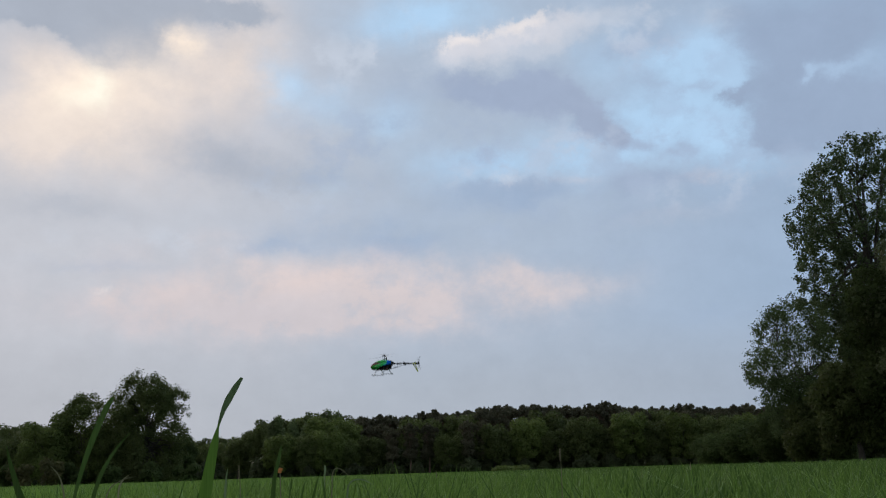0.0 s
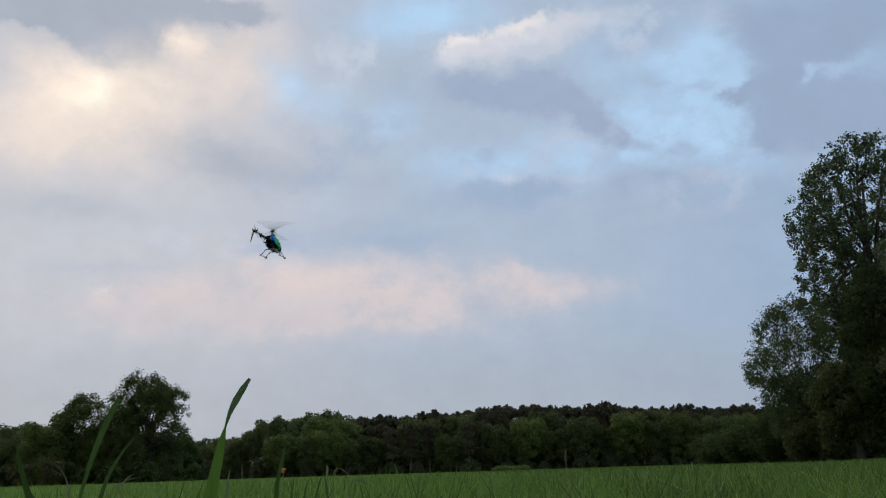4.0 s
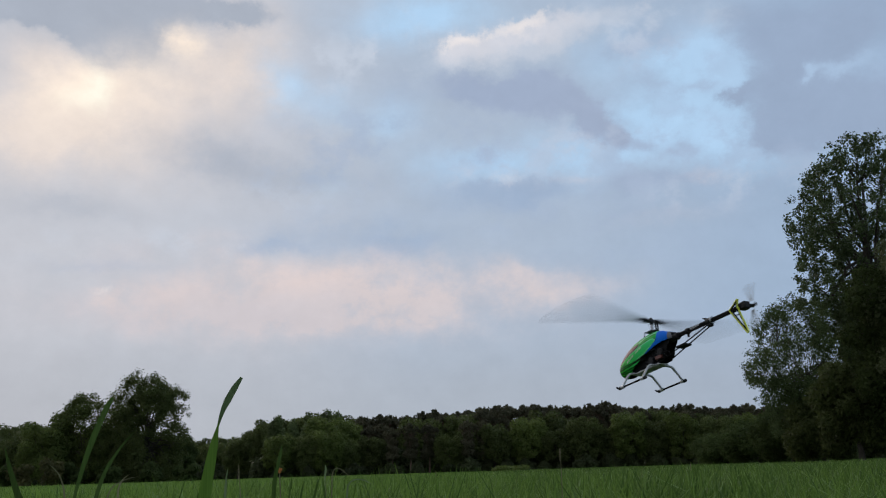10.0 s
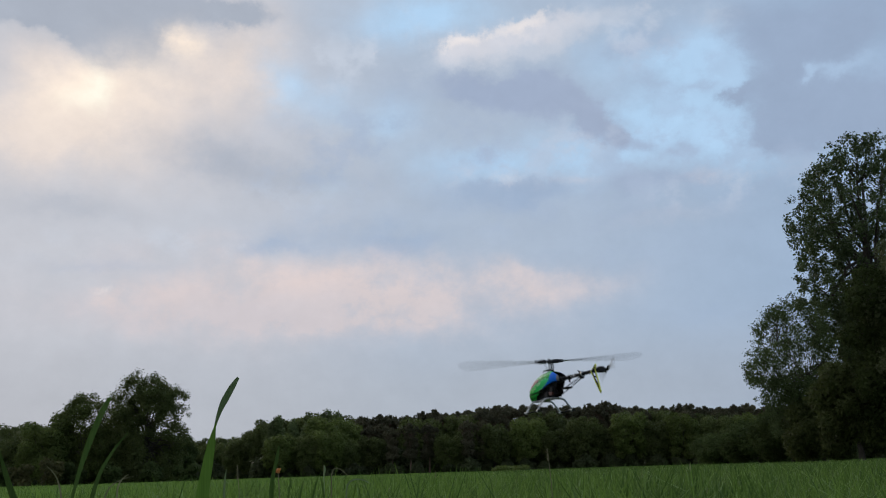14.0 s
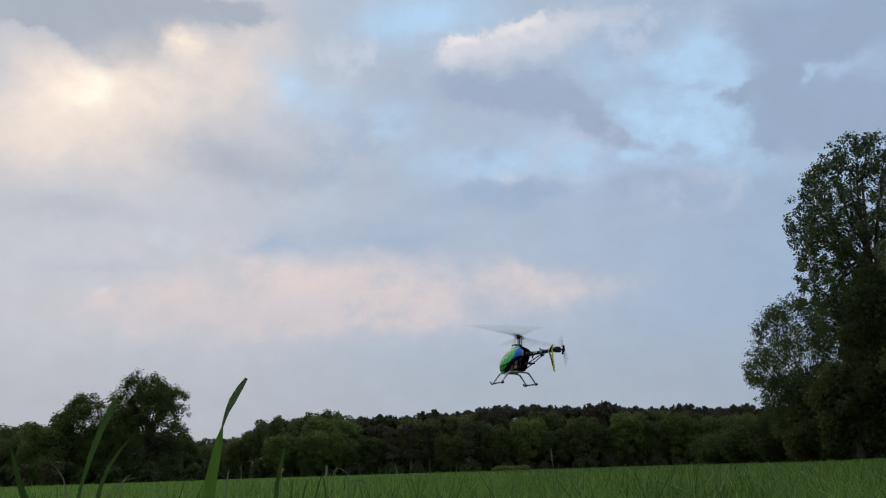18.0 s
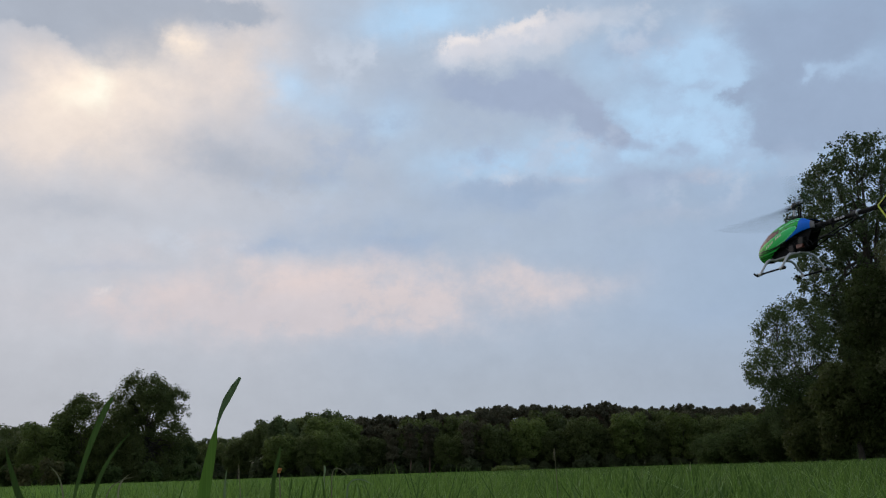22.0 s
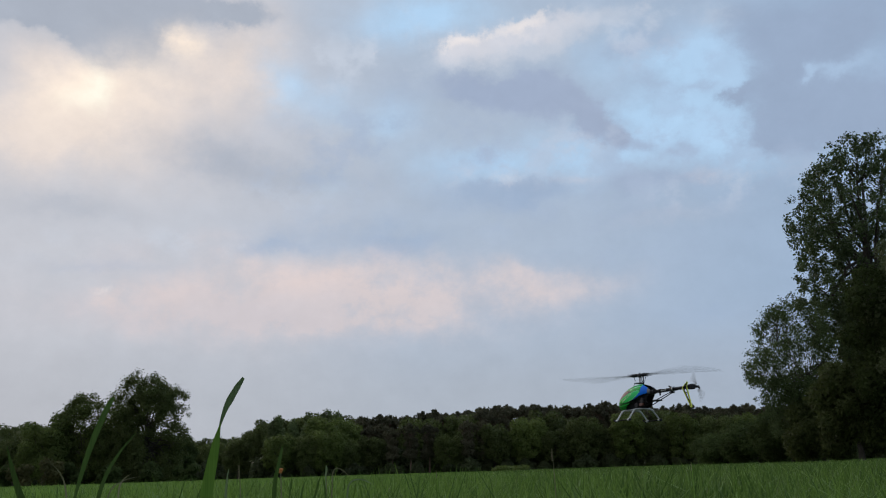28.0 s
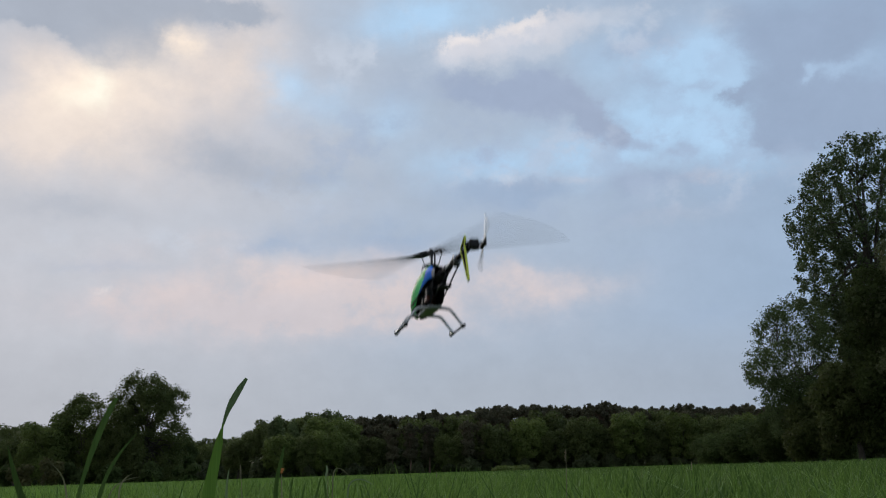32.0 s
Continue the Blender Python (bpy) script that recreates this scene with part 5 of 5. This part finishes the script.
ORANGE = surface("orange_petal", (0.55, 0.20, 0.05), 0.6)
PALE_BLADE = foliage("pale_grass", (0.17, 0.24, 0.12), (0.28, 0.36, 0.19), 0.5, 20.0)
BLADE_BACK = foliage("grass_underside", (0.105, 0.165, 0.070), (0.185, 0.255, 0.125), 0.45, 20.0)
swaying = [
    (ribbon((-0.1961, 0.722, 0), [(0.0110, 0.006, 0.2067), (0.0146, 0.006, 0.2319), (0.0172, 0.006, 0.2472), (0.0194, 0.006, 0.2589), (0.0226, 0.006, 0.2702), (0.0263, 0.006, 0.2785), (0.0317, 0.006, 0.2882), (0.0363, 0.006, 0.2953)], 0.0098, (1.00, 0.80, 0.59, 0.15, 0.36, 0.55, 0.48, 0.23), BLADE, "broad twisted green grass blade close to the camera", twist=0.43), 1.0),
    (ribbon((-0.241, 0.565, 0), [(0.016, 0.012, 0.206), (0.020, 0.014, 0.229), (0.025, 0.016, 0.248), (0.031, 0.018, 0.265), (0.034, 0.019, 0.271)], 0.0038, (0.35, 0.6, 0.85, 1, 1, 0.85, 0.4), SHADE_BLADE, "broad dark green grass blade close to the camera"), 0.8),
    (ribbon((-0.265, 0.640, 0), [(0.023, 0.017, 0.204), (0.028, 0.019, 0.226), (0.036, 0.022, 0.242), (0.045, 0.024, 0.254)], 0.0028, (1, 1, 0.9, 0.7, 0.4, 0.06), SHADE_BLADE, "narrow green grass blade close to the camera"), 0.9),
    (ribbon((-0.2062, 0.550, 0), [(-0.0340, 0, 0.2060), (-0.0387, 0, 0.2138), (-0.0425, 0, 0.2232), (-0.0462, 0, 0.2333), (-0.0487, 0, 0.2415)], 0.0040, (1, 1, 0.9, 0.7, 0.4, 0.06), SHADE_BLADE, "broad dark green grass blade close to the camera"), 1.0),
    (ribbon((-0.152, 0.784, 0), [(0.007, 0.003, 0.196), (0.008, 0.003, 0.218), (0.011, 0.003, 0.233), (0.013, 0.004, 0.245)], 0.0038, (1, 0.95, 0.85, 0.75, 0.65, 0.2), SHADE_BLADE, "narrow green grass blade close to the camera"), 0.8),
    (ribbon((-0.294, 1.266, 0), [(0.001, 0.001, 0.183), (0.001, 0.001, 0.204), (0.002, 0.001, 0.222), (0.004, 0.001, 0.234)], 0.0034, (1, 1, 0.9, 0.7, 0.5, 0.06), PALE_BLADE, "pale grey-green grass blade"), 0.6),
    (ribbon((-0.1460, 0.900, 0), [(0.0060, -0.0000, 0.1917), (0.0075, 0.0000, 0.2027), (0.0096, 0.0000, 0.2127), (0.0127, 0.0000, 0.2187)], 0.0019, (1, 1, 0.9, 0.7, 0.4, 0.06), SHADE_BLADE, "short green grass blade close to the camera"), 0.6),
    (ribbon((-0.1305, 0.850, 0), [(0.0080, 0.0000, 0.1930), (0.0109, 0.0000, 0.2052), (0.0139, 0.0000, 0.2165), (0.0178, 0.0000, 0.2241)], 0.0020, (1, 1, 0.9, 0.7, 0.4, 0.06), SHADE_BLADE, "short green grass blade close to the camera"), 0.6),
    (ribbon((-0.1240, 1.000, 0), [(-0.0040, 0.0000, 0.1877), (-0.0057, 0.0000, 0.2034), (-0.0074, 0.0000, 0.2146), (-0.0091, 0.0000, 0.2203)], 0.0021, (1, 1, 0.95, 0.8, 0.5, 0.06), SHADE_BLADE, "short green grass blade close to the camera"), 0.5),
    (ribbon((-0.1794, 1.050, 0), [(0.0040, 0.0000, 0.1874), (0.0057, 0.0000, 0.2049), (0.0075, 0.0000, 0.2166), (0.0062, 0.0000, 0.2238)], 0.0019, (1, 1, 0.9, 0.7, 0.4, 0.06), SHADE_BLADE, "short green grass blade close to the camera"), 0.5),
    (ribbon((-0.1054, 1.200, 0), [(-0.0040, 0.0000, 0.1799), (-0.0065, 0.0000, 0.2000), (-0.0112, 0.0000, 0.2136)], 0.0022, (1, 1, 0.9, 0.7, 0.4, 0.06), SHADE_BLADE, "short green grass blade close to the camera"), 0.5),
    (ribbon((-0.1679, 1.490, 0), [(0.0100, 0.0000, 0.1991), (0.0135, 0.0000, 0.2082), (0.0222, 0.0000, 0.2129), (0.0325, 0.0000, 0.2126), (0.0411, 0.0000, 0.2090), (0.0479, 0.0000, 0.2046)], 0.0026, (1, 1, 0.9, 0.8, 0.6, 0.06), PALE_BLADE, "pale arching grass blade"), 0.5),
    (ribbon((-0.1831, 1.450, 0), [(0.0060, 0.0000, 0.2053), (0.0069, 0.0000, 0.2232), (0.0120, 0.0000, 0.2304), (0.0204, 0.0000, 0.2277), (0.0288, 0.0000, 0.2209), (0.0338, 0.0000, 0.2158)], 0.0016, (1, 1, 0.9, 0.8, 0.6, 0.06), DRY, "thin pale arching grass blade"), 0.5),
    (ribbon((-0.1708, 1.300, 0), [(0.0030, 0.0000, 0.2056), (0.0023, 0.0000, 0.2181), (0.0038, 0.0000, 0.2276), (0.0031, 0.0000, 0.2335)], 0.0028, (0.3, 0.3, 0.7, 1, 0.9, 0.3), PALE_BLADE, "whitish bent tip of a grass blade"), 0.5),
    (ribbon((-0.4149, 1.200, 0), [(0.0060, 0.0000, 0.2107), (0.0084, 0.0000, 0.2193), (0.0136, 0.0000, 0.2259), (0.0211, 0.0000, 0.2304)], 0.0022, (1, 1, 0.9, 0.7, 0.4, 0.06), DRY, "thin pale arching grass blade"), 0.6),
    (ribbon((-0.396, 1.018, 0), [(0.027, 0.019, 0.194), (0.032, 0.021, 0.214), (0.044, 0.025, 0.223), (0.059, 0.030, 0.227)], 0.0014, (1, 1, 0.9, 0.7, 0.5, 0.06), DRY, "thin pale arching grass blade"), 0.9),
    (ribbon((-0.317, 0.848, 0), [(-0.014, -0.011, 0.200), (-0.017, -0.012, 0.219), (-0.021, -0.014, 0.229), (-0.028, -0.017, 0.237)], 0.0016, (1, 1, 0.9, 0.7, 0.5, 0.06), DRY, "thin pale grass blade"), 0.9),
    (stalk("grass_stalk", (0.122, 1.193, 0), (0.127, 1.193, 0.243), 0.0009, DRY, (0.014, 0.0015), SEED, "thin straw-coloured grass stalk with a seed head"), 0.0),
    (stalk("grass_stalk", (-0.212, 1.586, 0), (-0.207, 1.587, 0.236), 0.0008, DRY, (0.016, 0.0014), SEED, "thin pale grass stalk with a seed head"), 1.2),
    (stalk("wild_flower", (-0.294, 1.674, 0), (-0.295, 1.674, 0.232), 0.0017, DRY, (0.005, 0.0055), ORANGE, "small orange-brown flower on a pale stem", "flower"), 1.0),
    (stalk("grass_stalk", (-0.292, 1.369, 0), (-0.300, 1.368, 0.238), 0.0008, DRY, (0.02, 0.0015), SEED, "thin reddish-brown grass stalk"), 1.0),
    (stalk("grass_stalk", (0.375, 1.555, 0), (0.382, 1.554, 0.222), 0.0010, BLADE, (0.012, 0.0014), SEED, "thin dark grass stalk"), 0.5),
    (stalk("grass_stalk", (-0.028, 1.800, 0), (-0.027, 1.800, 0.222), 0.0010, BLADE, (0.012, 0.0014), SEED, "thin dark grass stalk"), 0.6),
]



# ---- what moves ----
def motions():
    # the helicopter's flight
    walk(helicopter, [
        (0, pose(-0.684, 10.517, 1.404, -9.5, -3.8, 144.6)),
        (0.2, pose(-0.633, 9.980, 1.116, -5.1, -4.3, 146.3)),
        (0.4, pose(-0.622, 9.597, 1.186, -2.6, 1.0, 142.9)),
        (0.6, pose(-0.664, 9.282, 1.345, -0.1, 1.7, 131.1)),
        (0.8, pose(-0.737, 8.986, 1.325, 0.8, 3.8, 109.9)),
        (1, pose(-0.827, 8.542, 1.149, 1.7, 1.3, 87.7)),
        (1.2, pose(-0.976, 8.427, 1.036, 7.3, -0.1, 81.7)),
        (1.5, pose(-1.175, 8.253, 1.077, 7.3, 2.4, 83.9)),
        (1.7, pose(-1.303, 8.168, 1.089, 6.2, 0.9, 84.5)),
        (2, pose(-1.338, 7.885, 0.942, 10.8, 3.9, 83.9)),
        (2.2, pose(-1.304, 7.782, 1.018, 2.5, 6.2, 84.6)),
        (2.5, pose(-1.158, 7.636, 1.457, 3.0, 3.5, 84.1)),
        (2.7, pose(-1.089, 7.579, 1.849, 0.2, 3.9, 83.9)),
        (3, pose(-1.045, 7.510, 2.338, 0.8, 3.3, 85.0)),
        (3.2, pose(-1.070, 7.516, 2.487, 1.6, 1.1, 82.2)),
        (3.5, pose(-1.140, 7.499, 2.428, 1.5, -1.6, 82.1)),
        (5.5, pose(-2.169, 7.716, 1.016, 12.4, 0.3, 86.8)),
        (5.7, pose(-2.048, 7.648, 1.240, 6.7, 1.2, 87.6)),
        (6, pose(-1.698, 7.378, 1.572, 8.5, -0.2, 90.8)),
        (6.1, pose(-1.594, 7.395, 1.700, 4.9, -0.1, 95.4)),
        (6.3, pose(-1.329, 7.289, 1.897, 6.0, -0.6, 108.4)),
        (6.5, pose(-1.090, 7.167, 2.037, 0.9, -1.8, 119.0)),
        (6.7, pose(-0.875, 7.052, 2.082, -0.4, -2.6, 124.7)),
        (7, pose(-0.607, 6.980, 1.863, -0.2, -5.0, 124.3)),
        (7.2, pose(-0.441, 6.865, 1.509, -0.5, -5.3, 124.1)),
        (7.5, pose(-0.179, 6.639, 0.895, 5.7, -3.7, 124.7)),
        (7.7, pose(0.010, 6.349, 0.583, 4.4, -3.6, 123.8)),
        (8, pose(0.279, 5.686, 0.369, 2.3, -1.5, 123.6)),
        (8.2, pose(0.442, 5.475, 0.464, 1.5, -0.4, 124.6)),
        (8.5, pose(0.634, 5.017, 0.774, -1.5, 3.7, 124.4)),
        (8.7, pose(0.720, 4.697, 0.955, 2.2, 3.6, 124.7)),
        (9, pose(0.789, 4.217, 1.071, 0.9, 2.4, 126.1)),
        (9.2, pose(0.795, 3.895, 1.052, 7.4, 8.0, 126.6)),
        (9.5, pose(0.799, 3.507, 0.931, 6.4, 8.4, 118.5)),
        (9.7, pose(0.779, 3.344, 0.797, 7.7, 10.2, 116.1)),
        (10, pose(0.696, 3.169, 0.604, 3.2, 9.0, 114.5)),
        (10.2, pose(0.613, 3.227, 0.659, 7.1, 10.0, 115.6)),
        (10.5, pose(0.398, 3.323, 0.849, 2.5, 8.7, 112.6)),
        (10.7, pose(0.210, 3.426, 0.906, 0.8, 5.6, 112.2)),
        (11, pose(-0.110, 3.595, 0.961, 3.1, -1.1, 113.1)),
        (11.2, pose(-0.335, 3.748, 1.031, 4.5, -2.8, 113.9)),
        (11.5, pose(-0.631, 3.934, 1.007, 2.0, -3.7, 114.0)),
        (11.7, pose(-0.772, 4.004, 0.929, 4.8, -9.5, 114.0)),
        (12, pose(-0.869, 4.020, 0.835, 8.4, -9.6, 113.0)),
        (12.2, pose(-0.864, 4.035, 0.809, 5.8, -10.2, 115.1)),
        (12.5, pose(-0.762, 4.026, 0.696, 9.5, -4.8, 116.5)),
        (12.7, pose(-0.630, 4.003, 0.568, 7.4, 1.6, 117.2)),
        (13, pose(-0.373, 3.834, 0.366, 7.4, 3.1, 116.8)),
        (13.2, pose(-0.198, 4.007, 0.440, 1.7, 2.2, 118.8)),
        (13.5, pose(0.116, 4.064, 0.645, 0.1, 3.2, 116.6)),
        (13.7, pose(0.273, 4.076, 0.673, 4.6, 3.5, 114.6)),
        (14, pose(0.437, 4.044, 0.573, -0.6, 1.7, 109.0)),
        (14.2, pose(0.523, 4.244, 0.516, 1.1, 1.8, 110.5)),
        (14.5, pose(0.534, 4.297, 0.563, -1.4, -0.5, 110.6)),
        (16.5, pose(0.310, 4.248, 0.639, 2.9, -1.3, 103.8)),
        (16.7, pose(0.326, 4.319, 0.680, 4.5, -1.4, 104.9)),
        (17, pose(0.352, 4.362, 0.734, 4.5, -0.9, 105.2)),
        (17.2, pose(0.353, 4.345, 0.697, 2.4, -0.5, 105.2)),
        (17.5, pose(0.351, 4.339, 0.614, 3.6, -0.9, 105.5)),
        (17.7, pose(0.342, 4.316, 0.627, 3.1, -1.4, 106.2)),
        (18, pose(0.318, 4.235, 0.709, 3.8, -2.5, 106.4)),
        (18.2, pose(0.291, 4.186, 0.750, 2.8, -2.9, 106.4)),
        (18.5, pose(0.248, 4.061, 0.739, 4.3, -2.8, 106.3)),
        (18.7, pose(0.209, 3.959, 0.692, 3.3, -2.2, 106.2)),
        (19, pose(0.162, 3.781, 0.608, 4.3, -2.7, 105.8)),
        (19.2, pose(0.124, 3.678, 0.607, 3.0, -3.1, 106.6)),
        (19.5, pose(0.079, 3.474, 0.673, 5.1, -3.5, 107.6)),
        (19.7, pose(0.046, 3.302, 0.669, 9.2, -0.5, 102.6)),
        (20, pose(0.041, 3.001, 0.483, 12.9, 1.3, 98.0)),
        (20.2, pose(0.111, 2.976, 0.331, 10.5, 5.4, 97.2)),
        (20.5, pose(0.283, 2.929, 0.335, 8.7, 4.9, 99.6)),
        (20.7, pose(0.448, 2.910, 0.536, 4.9, 1.5, 102.8)),
        (21, pose(0.708, 2.880, 0.823, 2.8, 2.7, 104.1)),
        (21.2, pose(0.854, 2.893, 0.955, 1.2, 0.7, 105.0)),
        (21.5, pose(1.042, 2.984, 1.021, -1.0, 0.0, 106.2)),
        (21.7, pose(1.110, 3.046, 1.014, 1.3, 0.5, 111.3)),
        (22, pose(1.135, 2.966, 0.928, 0.5, -1.7, 105.1)),
        (22.2, pose(1.162, 3.115, 0.879, -4.5, 5.7, 101.7)),
        (22.5, pose(1.134, 3.093, 0.752, -2.9, -0.8, 105.3)),
        (22.7, pose(1.055, 3.043, 0.721, 4.4, 3.7, 109.5)),
        (23, pose(0.872, 2.966, 0.705, -0.0, 2.1, 110.7)),
        (23.2, pose(0.753, 3.044, 0.667, 4.9, 3.3, 114.5)),
        (23.5, pose(0.573, 3.175, 0.573, 6.6, 0.5, 114.8)),
        (23.7, pose(0.472, 3.256, 0.463, 12.0, 3.3, 116.9)),
        (24, pose(0.318, 3.307, 0.241, 7.5, 2.5, 115.7)),
        (24.2, pose(0.300, 3.483, 0.231, 9.5, 5.3, 116.5)),
        (24.5, pose(0.312, 3.676, 0.301, 4.3, 1.7, 127.2)),
        (24.7, pose(0.334, 3.750, 0.334, 6.9, 1.4, 134.6)),
        (25, pose(0.345, 3.598, 0.398, 5.3, 0.2, 131.0)),
        (25.2, pose(0.384, 3.742, 0.414, 9.0, -0.5, 131.6)),
        (25.5, pose(0.426, 3.864, 0.436, 3.5, -0.5, 130.0)),
        (27.5, pose(0.849, 4.696, 0.606, 1.5, 0.0, 107.8)),
        (27.7, pose(0.882, 4.639, 0.535, 3.7, 0.3, 107.5)),
        (28, pose(0.906, 4.507, 0.545, 1.7, 0.2, 107.2)),
        (28.2, pose(0.935, 4.586, 0.592, 0.7, 0.6, 107.0)),
        (28.5, pose(0.907, 4.635, 0.633, -2.4, -1.2, 112.4)),
        (28.7, pose(0.855, 4.640, 0.643, -2.6, -1.4, 118.1)),
        (29, pose(0.722, 4.633, 0.626, -2.5, -3.3, 124.5)),
        (29.2, pose(0.610, 4.579, 0.594, -1.6, -4.2, 122.6)),
        (29.5, pose(0.427, 4.437, 0.557, -1.5, -3.2, 113.5)),
        (29.7, pose(0.298, 4.284, 0.547, 2.9, -2.2, 109.6)),
        (30, pose(0.122, 3.964, 0.512, 3.4, -2.3, 106.8)),
        (30.2, pose(0.014, 3.921, 0.514, 4.7, -2.3, 107.2)),
        (30.5, pose(-0.137, 3.718, 0.559, 0.6, -3.8, 101.9)),
        (30.7, pose(-0.227, 3.540, 0.596, 10.1, -2.4, 101.2)),
        (31, pose(-0.283, 3.316, 0.523, 14.2, -0.6, 101.4)),
        (31.2, pose(-0.259, 3.122, 0.361, 11.4, 1.7, 101.8)),
        (31.5, pose(-0.153, 2.893, 0.279, 4.3, 4.6, 97.6)),
        (31.7, pose(-0.090, 2.775, 0.424, 3.4, 4.3, 102.1)),
        (32, pose(-0.034, 2.551, 0.720, 1.1, 1.4, 103.2)),
    ])
    # the rotors: the mast turns and the head turns on it, about 172 degrees together from one picture to the next; at each full second the blades stand as given
    marks = [(0, 126), (1, 70), (2, 97), (3, 165), (6, 90), (7, 125), (8, 56), (9, 150), (10, 94), (11, 67), (12, 14), (13, 96), (14, 68), (17, 75), (18, 150), (19, 164), (20, 16),
             (21, 72), (22, 165), (23, 170), (24, 20), (25, 50), (28, 25), (29, 55), (30, 100), (31, 172), (32, 36)]
    turns, total = [], float(marks[0][1])
    for (t0, _), (t1, a1) in zip(marks, marks[1:]):
        steps = (t1 - t0) * FPS
        goal = total - 172 * steps
        goal = a1 + 180 * round((goal - a1) / 180)
        turns += [(t0 + k / FPS, total + (goal - total) * k / steps) for k in range(steps)]
        total = goal
    turns.append((32.0, total))
    walk(main_mast, [(t, pose(0, 0, 0, 0, 0, (a / 2) % 360)) for t, a in turns])
    for piece in head_parts:
        walk(piece, [(t, pose(0, 0, 0.090, 0, 0, (a / 2) % 360)) for t, a in turns])
    walk(tail_rotor, [(k / FPS, pose(-0.456, -0.0235, -0.006, 0, (k * 87.3) % 360, 0)) for k in range(32 * FPS + 1)])
    for piece in tail_blades:
        walk(piece, [(k / FPS, pose(0, 0, 0, 0, (k * 86.1) % 360, 0)) for k in range(32 * FPS + 1)])

    # tall grass in the light wind: degrees of lean over the time
    gust = [(0, 0.6), (1.5, 0.7), (3, 2.3), (4.5, 1.4), (6, 0.9), (7, 0.95), (8, 0.9), (9, 0.9), (10, 0.6), (11, 0.6), (12, 0.6), (13, 0.2), (14, 0), (15.5, 0.7), (17, 1.4),
            (18, 1.3), (19, 0.9), (20, 0.6), (21, 1), (22, 0.4), (23, 0.75), (24, 1.5), (25, 1.4), (26.5, 1.1), (28, 0.9), (29, 0.4), (30, 0.1), (31, 1.7), (32, 1.25)]
    for k, (blade, share) in enumerate(swaying):
        at0 = blade.location.copy()
        if share:
            walk(blade, [(t, pose(*at0, 0.3 * share * math.sin(2.1 * t + k), share * (g + (0.25 * math.sin(1.7 * t + 2.3 * k) if k else 0.0)), 0)) for t, g in gust])
        else:
            walk(blade, [(t, pose(*at0, 0, a, 0)) for t, a in [(0, 2.0), (1.5, 4.0), (3, 1.0), (4.5, 6.0), (6, 11.0), (7.5, 8.0), (9, 5.0), (11, -1.0), (13, -3.0), (15, 0.0), (17, 0.5), (19, -1.6), (21, 0.0),
                                                               (23, 1.2), (25, 14.0), (26.5, 5.0), (28, -0.4), (30, 2.0), (32, 3.6)]])


motions()
